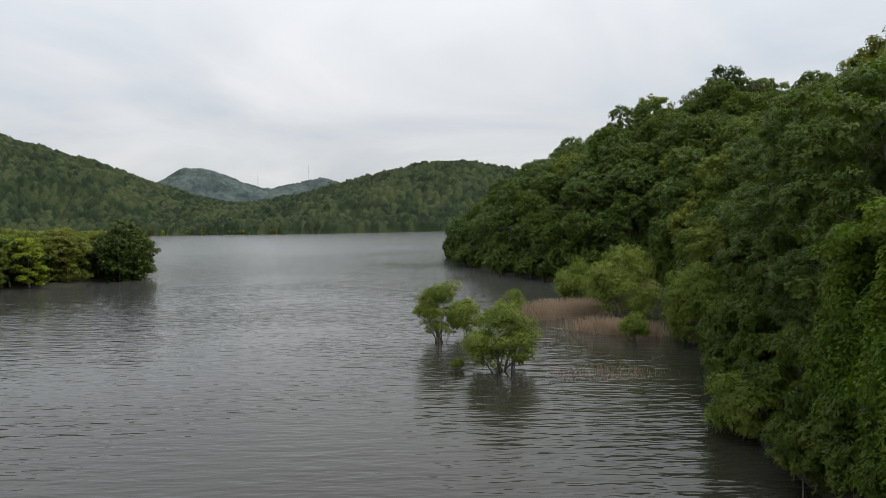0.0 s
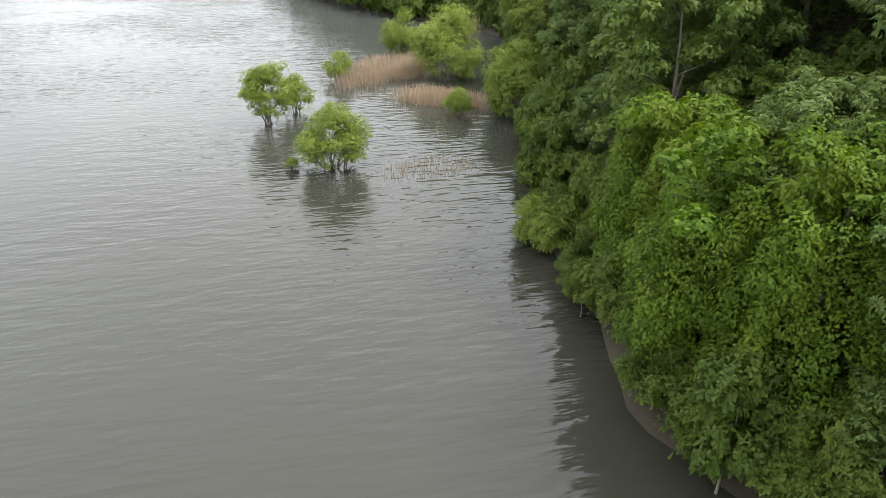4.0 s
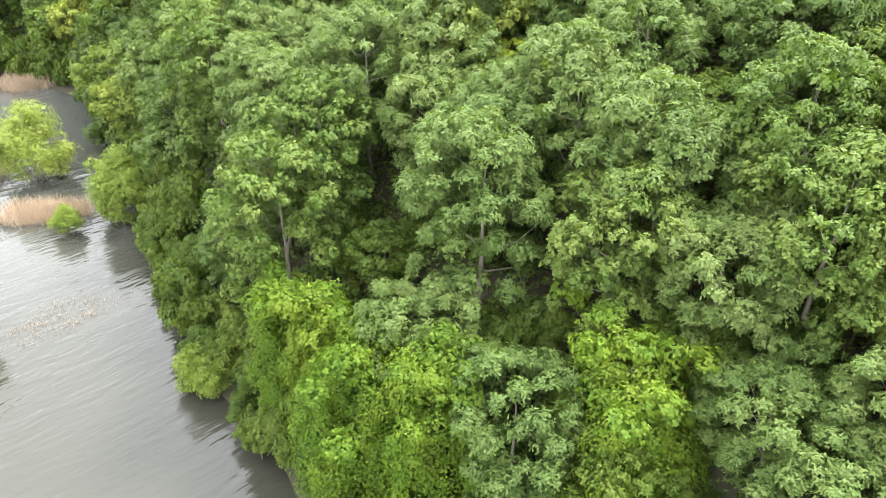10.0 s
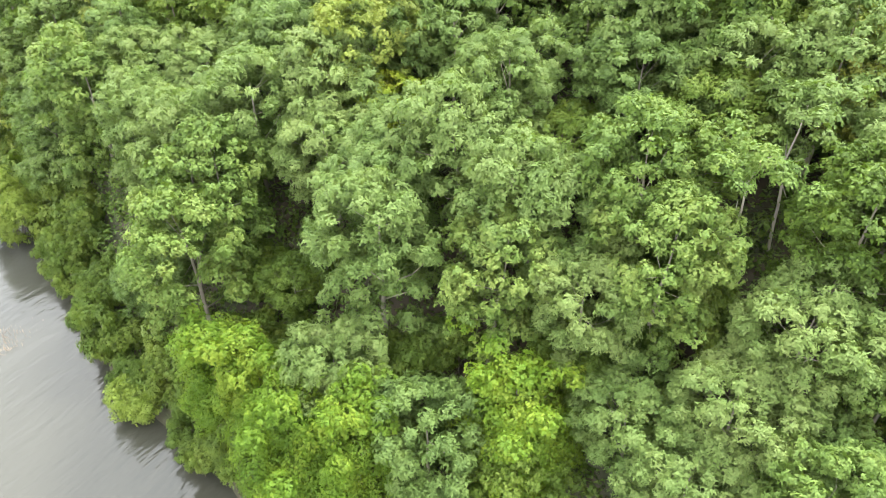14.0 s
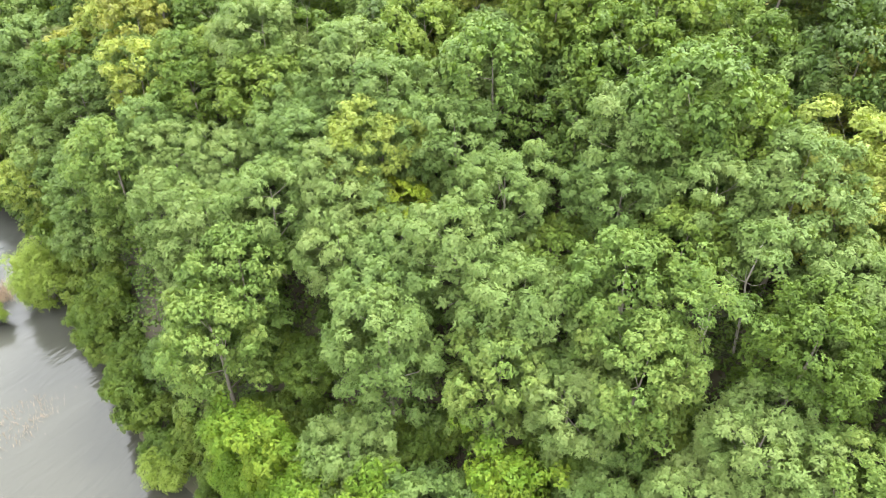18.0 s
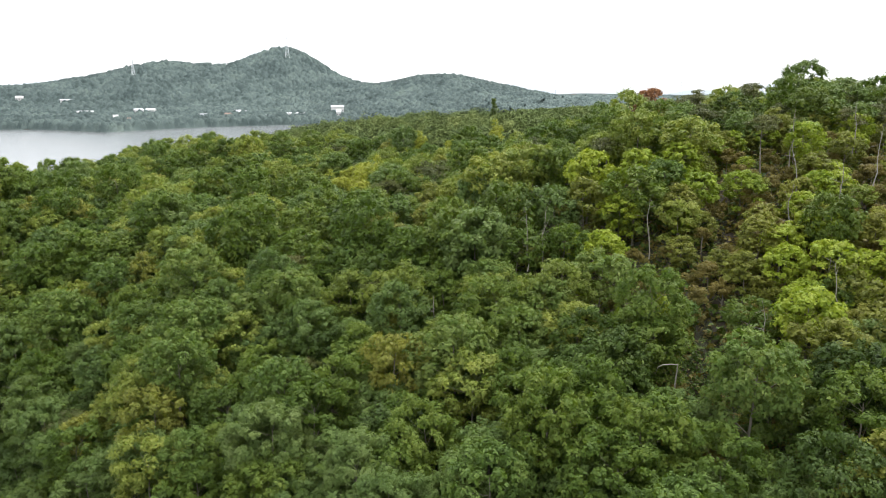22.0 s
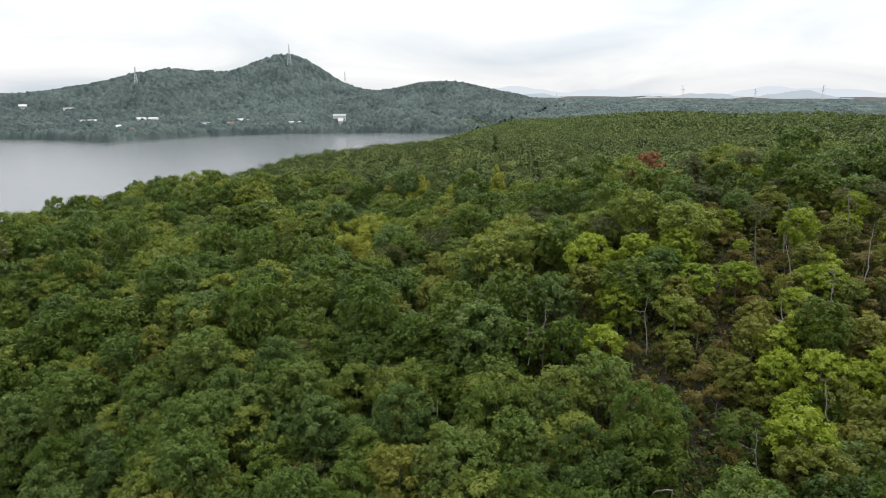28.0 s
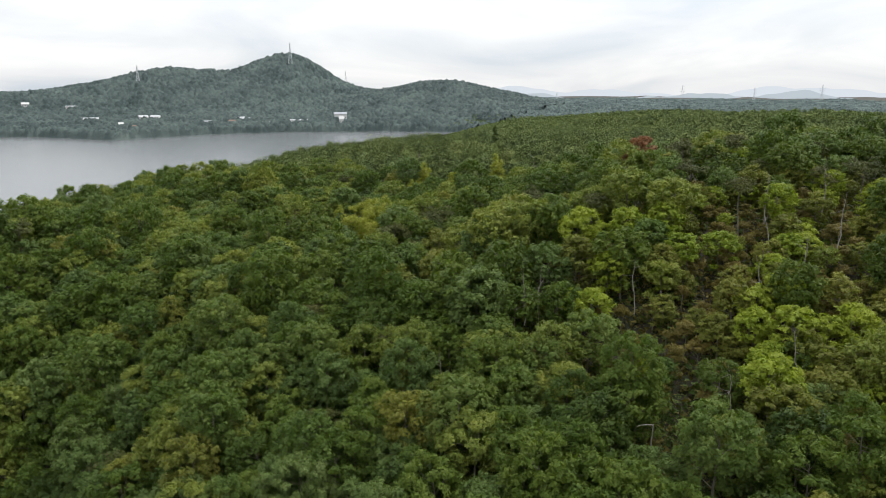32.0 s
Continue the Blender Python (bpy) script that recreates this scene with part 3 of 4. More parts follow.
def make_tree(kind, level, variant, bank):
    """The first tree of its sort; later ones are copies of it. level 0 is the fullest; bank: leafy down to the ground."""
    key = (kind, level, variant, bank)
    if key in CACHE:
        return CACHE[key]
    name, label, h, rx, rz, pads, pr, ll, lw = KINDS[kind]
    rng = np.random.default_rng(sum(map(ord, kind)) * 31 + level * 7 + variant * 101 + bank)
    per, grow, share = ((290, 0.48, 1.95), (150, 0.62, 1.6), (84, 0.85, 1.3))[level]
    broad, spray = ((1.2, 8), (1.5, 6), (1.8, 4))[level]
    pads = max(10, int(pads * share))
    pr = pr * (0.72, 0.78, 0.88)[level]
    if kind == "shrub":
        c, r = crown_pads(rng, (0, 0, rz), rx, rz, pads, pr, -0.8)
    else:
        c, r = crown_dome(rng, (0, 0, h - rz * 0.55), rx, rz, pads, pr, -0.55, 10) if kind not in ("scrub", "pine", "bamboo") else crown_pads(rng, (0, 0, h - rz * 0.55), rx, rz, pads, pr, -0.45)
    if kind not in ("shrub", "scrub", "pine"):
        # lower boughs; on a bank they reach the ground
        k = int(pads * (0.6 if bank else 0.22))
        ang = rng.uniform(0, 2 * math.pi, k)
        rad = rx * rng.uniform(0.35, 0.95, k)
        low = np.column_stack([rad * np.cos(ang), rad * np.sin(ang), rng.uniform(0.0 if bank else h * 0.25, h * 0.6, k)])
        c, r = np.concatenate([c, low]), np.concatenate([r, pr * rng.uniform(0.9, 1.35, k)])
    if kind in ("scrub", "pine", "bamboo"):
        per = int(per * (0.9 if level == 0 else 1.3))
    v, q = pad_leaves(rng, c, r, per, ll * grow, lw * grow * (broad if kind not in ("pine", "bamboo") else 1.2), {"pine": 0.3, "young": 0.6, "bamboo": 1.2}.get(kind, 0.85), spray=spray)
    if kind != "shrub":
        label += " on the bank" if bank else " on the slope" if kind in ("scrub", "pine") else " in dense forest"
    e = thing(name, label, {"shrub": "shrub", "bamboo": "bamboo"}.get(kind, "tree"), "shrubs along the bank" if kind == "shrub" else "trees of the wooded hill")
    tv, tq = woody(rng, h * 0.9, 0.05 if kind in ("shrub", "bamboo") else 0.16, c, limbs=(7, 6, 4)[level], sides=(7, 6, 5)[level])
    part("trunk", mesh_of("trunk", tv, tq, BARK), e, "grey bark trunk and limbs")
    flat = {"pine": 0.3, "young": 0.6, "bamboo": 1.2}.get(kind, 0.85)
    solid = kind not in ("scrub", "pine", "bamboo")
    fill = inner_leaves(rng, c, r, ((30, 16, 9) if solid else (9, 7, 5))[level], (0.20, 0.30, 0.44)[level] * (1.0 if solid else 0.7), flat)
    part("crown", mesh_of("crown", *merge([(v, q), fill]), LEAF[COVER.get(kind, kind)]), e)
    CACHE[key] = [e, False]
    return CACHE[key]


def plant(kind, level, variant, x, y, z, size=1.0, turn=0.0, tall=1.0, lean=(0.0, 0.0), bank=False):
    entry = make_tree(kind, level, variant, bank)
    m = pose(x, y, z, lean[0], lean[1], 0) @ pose(0, 0, 0, 0, 0, turn) @ Matrix.Diagonal((size, size, size * tall, 1))
    if entry[1]:
        return copy_thing(entry[0], m)
    entry[0].matrix_basis = m
    entry[1] = True
    return entry[0]


def scatter(rng, x0, x1, y0, y1, step, jitter=0.42):
    xs, ys = np.meshgrid(np.arange(x0, x1, step), np.arange(y0, y1, step))
    xs = xs + (np.arange(xs.shape[0]) % 2)[:, None] * step * 0.5
    p = np.column_stack([xs.ravel(), ys.ravel()])
    return p + rng.uniform(-jitter, jitter, p.shape) * step


BAMBOO = [(98, 90, 5.5), (138, 98, 5.0), (152, 89, 4.0)]


def choose(rng, x, y):
    """Which kind grows where: lush near the water, yellow and brown scrub on the dry south slope."""
    lush = 1 / (1 + math.exp((x - 55) / 6))
    dry = math.exp(-0.5 * (((x - 86) / 30) ** 2 + ((y - 4) / 17) ** 2))
    dry *= 1 - lush
    lime = math.exp(-0.5 * (((x - 92) / 15) ** 2 + ((y - 30) / 9) ** 2))
    crest = math.exp(-0.5 * (((x - 150) / 50) ** 2 + ((y - 40) / 60) ** 2))
    calm = 1 - max(0.9 * dry, 0.6 * lime)
    w = {"oak": (0.20 + 0.02 * lush) * calm, "chestnut": (0.08 + 0.40 * lush) * calm, "evergreen": (0.04 + 0.03 * lush) * calm, "hornbeam": (0.22 - 0.06 * lush) * calm, "zelkova": (0.27 - 0.21 * lush) * calm, "alder": (0.12 - 0.10 * lush) * calm, "cherry": (0.09 + 0.02 * lush) * calm,
         "young": 0.012 * (1 - lush) + 0.16 * dry * (1 - 0.9 * lush) + 0.42 * lime + 0.06 * crest, "scrub": 0.95 * dry ** 1.2, "pine": 0.01 + 0.05 * dry + 0.12 * crest,
         "bamboo": sum(1.8 * math.exp(-0.5 * ((x - a) ** 2 + (y - b) ** 2) / r ** 2) for a, b, r in BAMBOO)}
    names = list(w)
    p = np.array([w[k] for k in names])
    return names[int(rng.choice(len(names), p=p / p.sum()))]


# gaps in the canopy and places kept for special trees: x, y, radius
KEPT = [(18.2, 12.4, 1.1), (19.6, 25.6, 1.3), (14.0, 17.8, 2.4), (14.6, 14.2, 2.2), (15.6, 21.8, 1.8), (19.3, 8.3, 2.3), (15.2, 25.2, 1.7), (122, 38, 3.6), (191, 107.5, 3), (26.4, 2.8, 1.9), (29.6, 2.9, 1.2),
        (23.6, 3.4, 1.2), (52.3, 12.7, 2.2), (55.2, 36.7, 1.8), (67.5, 32, 2.2)]
# single trees that stand out: kind, x, y, height of the top
SHORE_TREES = [("chestnut", 16.9, 16.8, 12.5), ("chestnut", 16.5, 11.2, 13.7), ("chestnut", 21.0, 17.2, 19.0), ("chestnut", 23.8, 19.4, 19.0), ("chestnut", 25.0, 11.0, 19.9), ("hornbeam", 28.4, 6.6, 22.3),
               ("chestnut", 22.4, -0.4, 16.2), ("chestnut", 26.2, 15.6, 20.9), ("chestnut", 31.2, 15.2, 24.0), ("chestnut", 32.7, 9.6, 24.5), ("oak", 29.4, -1.9, 22.2), ("chestnut", 35.6, 1.2, 25.3),
               ("chestnut", 25.6, -1.6, 19.2), ("chestnut", 23.6, 7.0, 17.9), ("chestnut", 21.0, 3.2, 14.3), ("chestnut", 27.3, 26.0, 21.0), ("chestnut", 25.4, 30.0, 20.0), ("hornbeam", 24.4, 46.0, 18.7),
               ("hornbeam", 20.9, 29.0, 17.7), ("hornbeam", 17.8, 28.0, 13.8), ("oak", 31.6, 44.3, 21.6), ("chestnut", 37.4, 34.2, 24.0), ("zelkova", 30.9, 25.6, 23.7), ("young", 29.0, 22.4, 19.4)]
SLOPE_TREES = [("hornbeam", 37.1, 7.6, 28.8), ("oak", 32.1, 63.5, 19.2), ("hornbeam", 53.1, 54.8, 28.9), ("oak", 49.0, 77.9, 26.7), ("cherry", 46.3, 92.9, 21.4), ("hornbeam", 40.6, 43.7, 27.5), ("oak", 48.1, 40.5, 28.4),
               ("oak", 56.3, 31.0, 33.3), ("cherry", 54.1, 20.0, 32.5), ("young", 62.8, 4.8, 34.8), ("oak", 44.7, 7.4, 29.4), ("oak", 46.8, 22.4, 30.2), ("hornbeam", 38.8, 55.7, 25.3), ("cherry", 46.8, 99.0, 22.7)]
UPPER_TREES = [("oak", 62.0, 106.6, 29.0), ("hornbeam", 63.1, 69.1, 30.7), ("zelkova", 56.7, 49.4, 31.2), ("cherry", 71.6, 38.0, 39.6), ("young", 72.5, 4.8, 37.0), ("pine", 94.4, 15.0, 47.8), ("oak", 102.0, 39.0, 44.8), ("hornbeam", 44.0, 61.3, 28.0),
               ("oak", 40.8, 28.4, 27.4), ("hornbeam", 37.5, 20.3, 27.0), ("oak", 40.8, 12.9, 29.2), ("young", 87.0, 28.0, 44.4), ("young", 84.0, 33.5, 43.0), ("young", 88.5, 23.0, 44.0), ("young", 88.6, 118.5, 32.0)]


def detail(x, y):
    """How full a tree is built: 0 beside the bay, 1 on the slope above it, 2 farther up."""
    return 2 if x > 62 or y > 95 else (0 if x < 36 and y < 48 else 1)


rng = np.random.default_rng(7)
singles = SHORE_TREES + SLOPE_TREES + UPPER_TREES
for kind, x, y, top in singles:
    foot, rise = float(land(x, y)), KINDS[kind][2] + 0.43 * KINDS[kind][4] + 0.5
    tall = float(np.clip((top - foot) / rise, 0.8, 1.4))
    size = tall ** 0.6
    plant(kind, detail(x, y), int(rng.integers(0, 2)), x, y, top - rise * tall if top - foot < rise * 0.8 else foot, size, float(rng.uniform(0, 360)), tall / size, (float(rng.normal() * 2), float(rng.normal() * 2)), bool(inland(np.array(x), np.array(y)) < 6.5))
TAKEN = np.array([(x, y) for _, x, y, _ in singles])
near = scatter(rng, 11, 62, -12, 122, 3.9)
mid = scatter(rng, 62, 150, -12, 205, 4.7)
mid = np.concatenate([mid[mid[:, 1] < 1.6 * mid[:, 0] + 60], scatter(rng, -2, 62, 122, 200, 5.0)])
for pts, far in ((near, False), (mid, True)):
    s = inland(pts[:, 0], pts[:, 1])
    z = land(pts[:, 0], pts[:, 1], s)
    for (x, y), si, zi in zip(pts, s, z):
        if si < 0.9 or any(math.hypot(x - a, y - b) < r for a, b, r in KEPT) or np.hypot(*(TAKEN - (x, y)).T).min() < 2.5:
            continue
        kind = choose(rng, x, y)
        if detail(x, y) == 0 and kind in ("evergreen", "alder", "zelkova"):
            kind = "chestnut"
        bank = bool(si < 6.5)
        size = rng.uniform(0.80, 1.14) * (0.84 if si < 2.5 else 0.94 if si < 6 else 1.0)
        if kind in ("young", "scrub") or (60 < x < 108 and -12 < y < 22):
            size *= rng.uniform(0.62, 0.86)
        tall = rng.uniform(0.88, 1.10)
        if detail(x, y) == 0:
            size, tall = size * 0.92, min(tall, 1.0)
        tall *= min(1.0, max(0.6, (52.5 - zi) / (10.0 * size * tall)))
        lean = (float(rng.normal() * 3), float(rng.normal() * 3) - (6.0 if si < 3 else 0.0))
        plant(kind, detail(x, y), int(rng.integers(0, 2 if detail(x, y) == 0 else 3)), float(x), float(y), float(zi), float(size), float(rng.uniform(0, 360)), float(tall), lean, bank)

# low scrub filling the dry south slope
dry = scatter(rng, 54, 128, -12, 34, 2.7)
for x, y in dry:
    if math.exp(-0.5 * (((x - 88) / 27) ** 2 + ((y - 6) / 16) ** 2)) > rng.uniform(0.25, 0.9):
        kind = ("scrub", "young", "alder")[int(rng.choice(3, p=(0.50, 0.22, 0.28)))]
        plant(kind, 2, int(rng.integers(0, 3)), float(x), float(y), float(land(x, y)), float(rng.uniform(0.5, 0.85)), float(rng.uniform(0, 360)), float(rng.uniform(0.8, 1.05)))

# shrubs along the water's edge
edge = scatter(rng, -4, 40, -14, 205, 1.6)
s = inland(edge[:, 0], edge[:, 1])
for (x, y), si in zip(edge, s):
    if -1.0 < si < 2.3 and not (50 < y < 100 and si < -0.2):
        plant("shrub", 0 if y < 50 else 2, int(rng.integers(0, 3)), float(x), float(y), max(0.0, float(land(x, y))), float(rng.uniform(0.75, 1.35)), float(rng.uniform(0, 360)), float(rng.uniform(0.8, 1.4)))

for x, y, r, count in ((19.2, 24.8, 3.2, 18), (18.8, 12.8, 3.0, 14), (21.5, 21.0, 3.5, 14), (25.5, 3.5, 3.5, 16), (21.0, 8.5, 3.5, 14)):
    for i in range(count):
        a, d = rng.uniform(0, 2 * math.pi), r * math.sqrt(rng.uniform())
        px, py = x + d * math.cos(a), y + d * math.sin(a)
        plant("shrub", 0, int(rng.integers(0, 3)), px, py, float(land(px, py)), float(rng.uniform(0.7, 1.15)), float(rng.uniform(0, 360)), float(rng.uniform(0.8, 1.3)))

# shrubs hanging over the water below the vines
brink = np.random.default_rng(19)
for y in np.arange(5.0, 24.0, 0.9):
    x = float(np.interp(y, (5, 8, 18, 24), (14.4, 14.1, 12.4, 13.3))) + float(brink.uniform(-0.1, 0.5))
    plant("shrub", 0, int(brink.integers(0, 3)), x, float(y), max(0.0, float(land(x, y))), float(brink.uniform(0.7, 1.0)), float(brink.uniform(0, 360)), float(brink.uniform(0.8, 1.2)))

# bushy trees on the low peninsula across the water
pen = scatter(rng, -128, -50, 66, 172, 3.0)
s = inland(pen[:, 0], pen[:, 1])
for (x, y), si in zip(pen, s):
    if -0.3 < si < 16 and y < 150:
        kind = ("zelkova", "alder", "young", "evergreen")[int(rng.choice(4, p=(0.42, 0.28, 0.2, 0.1)))]
        plant(kind, 2, int(rng.integers(0, 3)), float(x), float(y), float(land(x, y)), float(rng.uniform(0.78, 1.06)), float(rng.uniform(0, 360)), 0.95, (0.0, 0.0), True)
# bushes on the flat far shore
far_edge = scatter(rng, -310, -150, 690, 745, 5.0)
s = inland(far_edge[:, 0], far_edge[:, 1])
for (x, y), si in zip(far_edge, s):
    if -4.0 < si < 1.5 and rng.uniform() < 0.8:
        plant(("alder", "young", "bamboo")[int(rng.choice(3, p=(0.4, 0.35, 0.25)))], 2, int(rng.integers(0, 3)), float(x), float(y), max(0.0, float(land(x, y))), float(rng.uniform(0.55, 0.85)), float(rng.uniform(0, 360)), 0.9, (0.0, 0.0), True)
for x, y in ((-57, 131), (-58.5, 127.5), (-61, 134)):
    plant("evergreen", 2, 1, x, y, float(land(x, y)), 1.35, x * 40, 1.05, (0.0, 0.0), True)


def undergrowth(label, pts, per, length, seed, material):
    rng = np.random.default_rng(seed)
    s = inland(pts[:, 0], pts[:, 1])
    pts = pts[s > 0.2]
    z = np.maximum(land(pts[:, 0], pts[:, 1]), 0)
    w = np.repeat(np.arange(len(pts)), per)
    d = ball(rng, len(w), -0.1)
    rng.shuffle(d)
    tall = rng.uniform(0.7, 2.2, len(pts))[w]
    R = np.column_stack([rng.uniform(0.7, 1.4, len(pts))[w] * 1.1] * 2 + [tall])
    pos = np.column_stack([pts[w], z[w] + 0.1]) + d * R * rng.uniform(0.75, 1.05, (len(w), 1))
    lv = small_leaves(rng, pos, d + np.array([0, 0, 0.6]) + rng.normal(size=d.shape) * 0.4, length, length * 0.6, 0.2)
    fill = inner_leaves(rng, np.column_stack([pts, z + 0.2]), R[::per, 0], max(8, per // 5), length * 1.5, 0.9)
    ob = new("undergrowth", mesh_of("undergrowth", *merge([lv, fill]), material))
    return tagged(ob, label, "undergrowth", kind="stuff")


undergrowth("dark green low undergrowth beneath the forest trees", scatter(rng, 11, 64, -12, 122, 1.4), 100, 0.27, 5, LEAF["under"])
undergrowth("mixed green and brown undergrowth on the upper slope", scatter(rng, 64, 150, -12, 190, 2.1), 12, 0.6, 6, LEAF["under"])
undergrowth("olive-brown low scrub covering the dry south slope", scatter(rng, 46, 126, -14, 34, 1.7), 22, 0.42, 7, LEAF["scrub"])


def vine_tree(label, x, y, height, radius, columns, seed):
    """A tree smothered in climbing vines that hang in curtains to the water."""
    rng = np.random.default_rng(seed)
    z0 = max(0.0, float(land(x, y)))
    e = thing("vine_covered_tree", label, "tree")
    pieces, tops, cores = [], [], []
    for i in range(columns):
        a = 2 * math.pi * i / columns + rng.uniform(-0.25, 0.25)
        out = radius * rng.uniform(0.55, 1.0)
        top = height * rng.uniform(0.72, 1.02)
        n = 3200
        knots = 18
        ku = np.sort(rng.uniform(0, 1, knots) ** 0.85)
        ks = np.sin(np.clip(ku * 1.6, 0, 1) * math.pi / 2)
        at = np.column_stack([math.cos(a) * out * (0.45 + 0.55 * ks), math.sin(a) * out * (0.45 + 0.55 * ks), top * (1 - ku * rng.uniform(0.82, 0.98))]) + rng.normal(size=(knots, 3)) * 0.28
        which = rng.integers(0, knots, n)
        d = ball(rng, n, -0.5)
        rng.shuffle(d)
        pos = at[which] + d * np.array([1, 1, 1.35]) * (rng.uniform(0.34, 0.62, knots)[which] * rng.uniform(0.75, 1.05, n))[:, None]
        nrm = d + np.array([math.cos(a) * 0.3, math.sin(a) * 0.3, 0.4]) + rng.normal(size=d.shape) * 0.25
        pieces.append(small_leaves(rng, pos, nrm, 0.14, 0.10, 0.3))
        tops.append(at[0])
        hz = np.linspace(0.25, 0.95, 6) * top
        sw = np.sin(np.clip((1 - hz / top) * 1.6, 0, 1) * math.pi / 2)
        cores.append(np.column_stack([math.cos(a) * out * (0.4 + 0.5 * sw), math.sin(a) * out * (0.4 + 0.5 * sw), hz]))
    tops = np.array(tops)
    cr = np.column_stack([rng.normal(size=(16, 2)) * radius * 0.45, height * rng.uniform(0.8, 1.0, 16)])
    pieces.append(pad_leaves(rng, cr, np.full(16, 0.75), 300, 0.16, 0.12))
    part("trunk", mesh_of("trunk", *woody(rng, height * 0.9, 0.2, tops, limbs=8), BARK), e, "grey bark trunk mostly hidden by vines")
    cores = np.concatenate(cores + [cr])
    pieces.append(inner_leaves(rng, cores, np.full(len(cores), 0.8), 40, 0.17, 1.0))
    part("vine_curtain", foliage("vine_curtain", merge(pieces), lumps(rng, cores, rng.uniform(0.10, 0.16, len(cores)), 1.0, 1, 0.12), LEAF["vine"]), e, "bright lime-green hanging vine leaves")
    e.matrix_basis = pose(x, y, z0)
    return e


vine_tree("tree smothered in bright lime-green vines hanging to the water", 14.0, 17.8, 8.8, 2.7, 14, 41)
vine_tree("tall tree buried under lime-green vines trailing into the water", 14.7, 14.2, 9.6, 2.5, 13, 44)
vine_tree("bushy tree hung with bright green vines over the water", 15.4, 21.8, 7.6, 2.2, 11, 45)
vine_tree("broad tree draped in yellow-green climbing vines beside the bank", 18.9, 8.2, 7.9, 2.7, 13, 42)
vine_tree("rounded tree cloaked in bright green climbing vines at the shore", 15.2, 25.2, 7.6, 2.0, 10, 43)


def dead_tree(label, x, y, top, height, lean, seed, crown=None):
    rng = np.random.default_rng(seed)
    e = thing("dead_tree" if not crown else "leaning_tree", label, "tree")
    n = 8
    z = np.linspace(-0.5, height, n)
    bend = np.cumsum(rng.normal(size=(n, 2)) * 0.12, axis=0)
    spine = np.column_stack([lean[0] * z / height + bend[:, 0], lean[1] * z / height + bend[:, 1], z])
    rad = np.linspace(0.075, 0.02, n) if not crown else np.linspace(0.1, 0.03, n)
    pieces = [tube(spine, rad, 7)]
    for i in range(7):
        k = int(rng.integers(3, n))
        d = unit(rng.normal(size=3) + np.array([0, 0, 0.5]))
        ln = rng.uniform(0.5, 1.5)
        mid_p = spine[k] + d * ln * 0.5 + np.array([0, 0, -0.06])
        pieces.append(tube([spine[k], mid_p, spine[k] + d * ln + rng.normal(size=3) * 0.15], [rad[k] * 0.6, rad[k] * 0.4, 0.012], 5))
    part("trunk", mesh_of("trunk", *merge(pieces), DEADWOOD), e, "bleached bare trunk and branches")
    if crown:
        c = spine[-1] + np.column_stack([rng.normal(size=(18, 2)) * 0.95, rng.uniform(-0.6, 0.9, 18)])
        part("crown", mesh_of("crown", *pad_leaves(rng, c, np.full(18, 0.6), 260, 0.18, 0.09), LEAF[crown], smooth=False), e)
    e.matrix_basis = pose(x, y, top - height - (0.0 if crown else 0.9))
    return e


dead_tree("pale-trunked leaning tree with a sparse yellow-green crown", 30.0, 3.3, 20.8, 10.0, (-2.0, -1.1), 51, "hornbeam")
dead_tree("pale-trunked thin tree with sparse grey-green leaves", 32.0, 1.2, 22.0, 9.0, (-0.8, 0.4), 52, "chestnut")
for i, (x, y, top, h, lx, ly) in enumerate([(55.2, 36.7, 31.0, 5, -0.4, 0.2), (66, 3.3, 36.5, 6, 0.6, 0.5), (60, 8, 33.5, 5, 0.3, 0.8), (78, 9, 41.5, 6, 0.8, -0.3),
                                         (82, 5, 43.5, 6.5, 1.0, 0.4), (86, 10, 45.5, 6, 0.8, 0.8), (90, 3, 47.0, 6.5, 1.2, 0.0), (74, 22, 39.5, 6, 0.2, 0.4), (68.5, 32, 38.3, 7, 0.3, 0.0), (66.8, 33, 38.0, 6, -0.5, 0.3),
                                         (100, 6, 49.5, 6.5, 0.9, 0.5), (95, 12, 48.5, 6.5, 0.3, 0.2), (28.5, 19.5, 18.5, 7, 0.4, 0.3)]):
    dead_tree("bare bleached dead tree standing among the scrub", x, y, top, h, (lx, ly), 60 + i)


def broken_tree(label, x, y, foot, top):
    """A dead trunk snapped near its top, the broken end hanging out sideways."""
    e = thing("broken_tree", label, "tree")
    h = top - foot
    trunk = tube([(0, 0, -0.5), (0.12, 0.0, h * 0.4), (0.0, 0.1, h * 0.75), (0.1, 0.02, h)], [0.08, 0.065, 0.055, 0.045], 7)
    part("trunk", mesh_of("trunk", *trunk, DEADWOOD), e, "bleached upright trunk")
    arm = tube([(0.1, 0.0, h - 0.06), (-0.25, 0.4, h + 0.03), (-0.62, 0.95, h - 0.02), (-0.85, 1.25, h - 0.18), (-0.92, 1.35, h - 0.55)], [0.05, 0.042, 0.034, 0.026, 0.012], 6)
    part("broken_limb", mesh_of("broken_limb", *arm, DEADWOOD), e, "snapped limb hanging sideways")
    twig = tube([(0.05, 0.05, h * 0.7), (-0.3, 0.5, h * 0.64), (-0.5, 0.8, h * 0.6)], [0.04, 0.03, 0.012], 5)
    part("twig", mesh_of("twig", *twig, DEADWOOD), e)
    e.matrix_basis = pose(x, y, foot)
    return e


broken_tree("bleached dead tree with a snapped top above the scrub", 52.3, 12.7, float(land(52.3, 12.7)), 29.4)


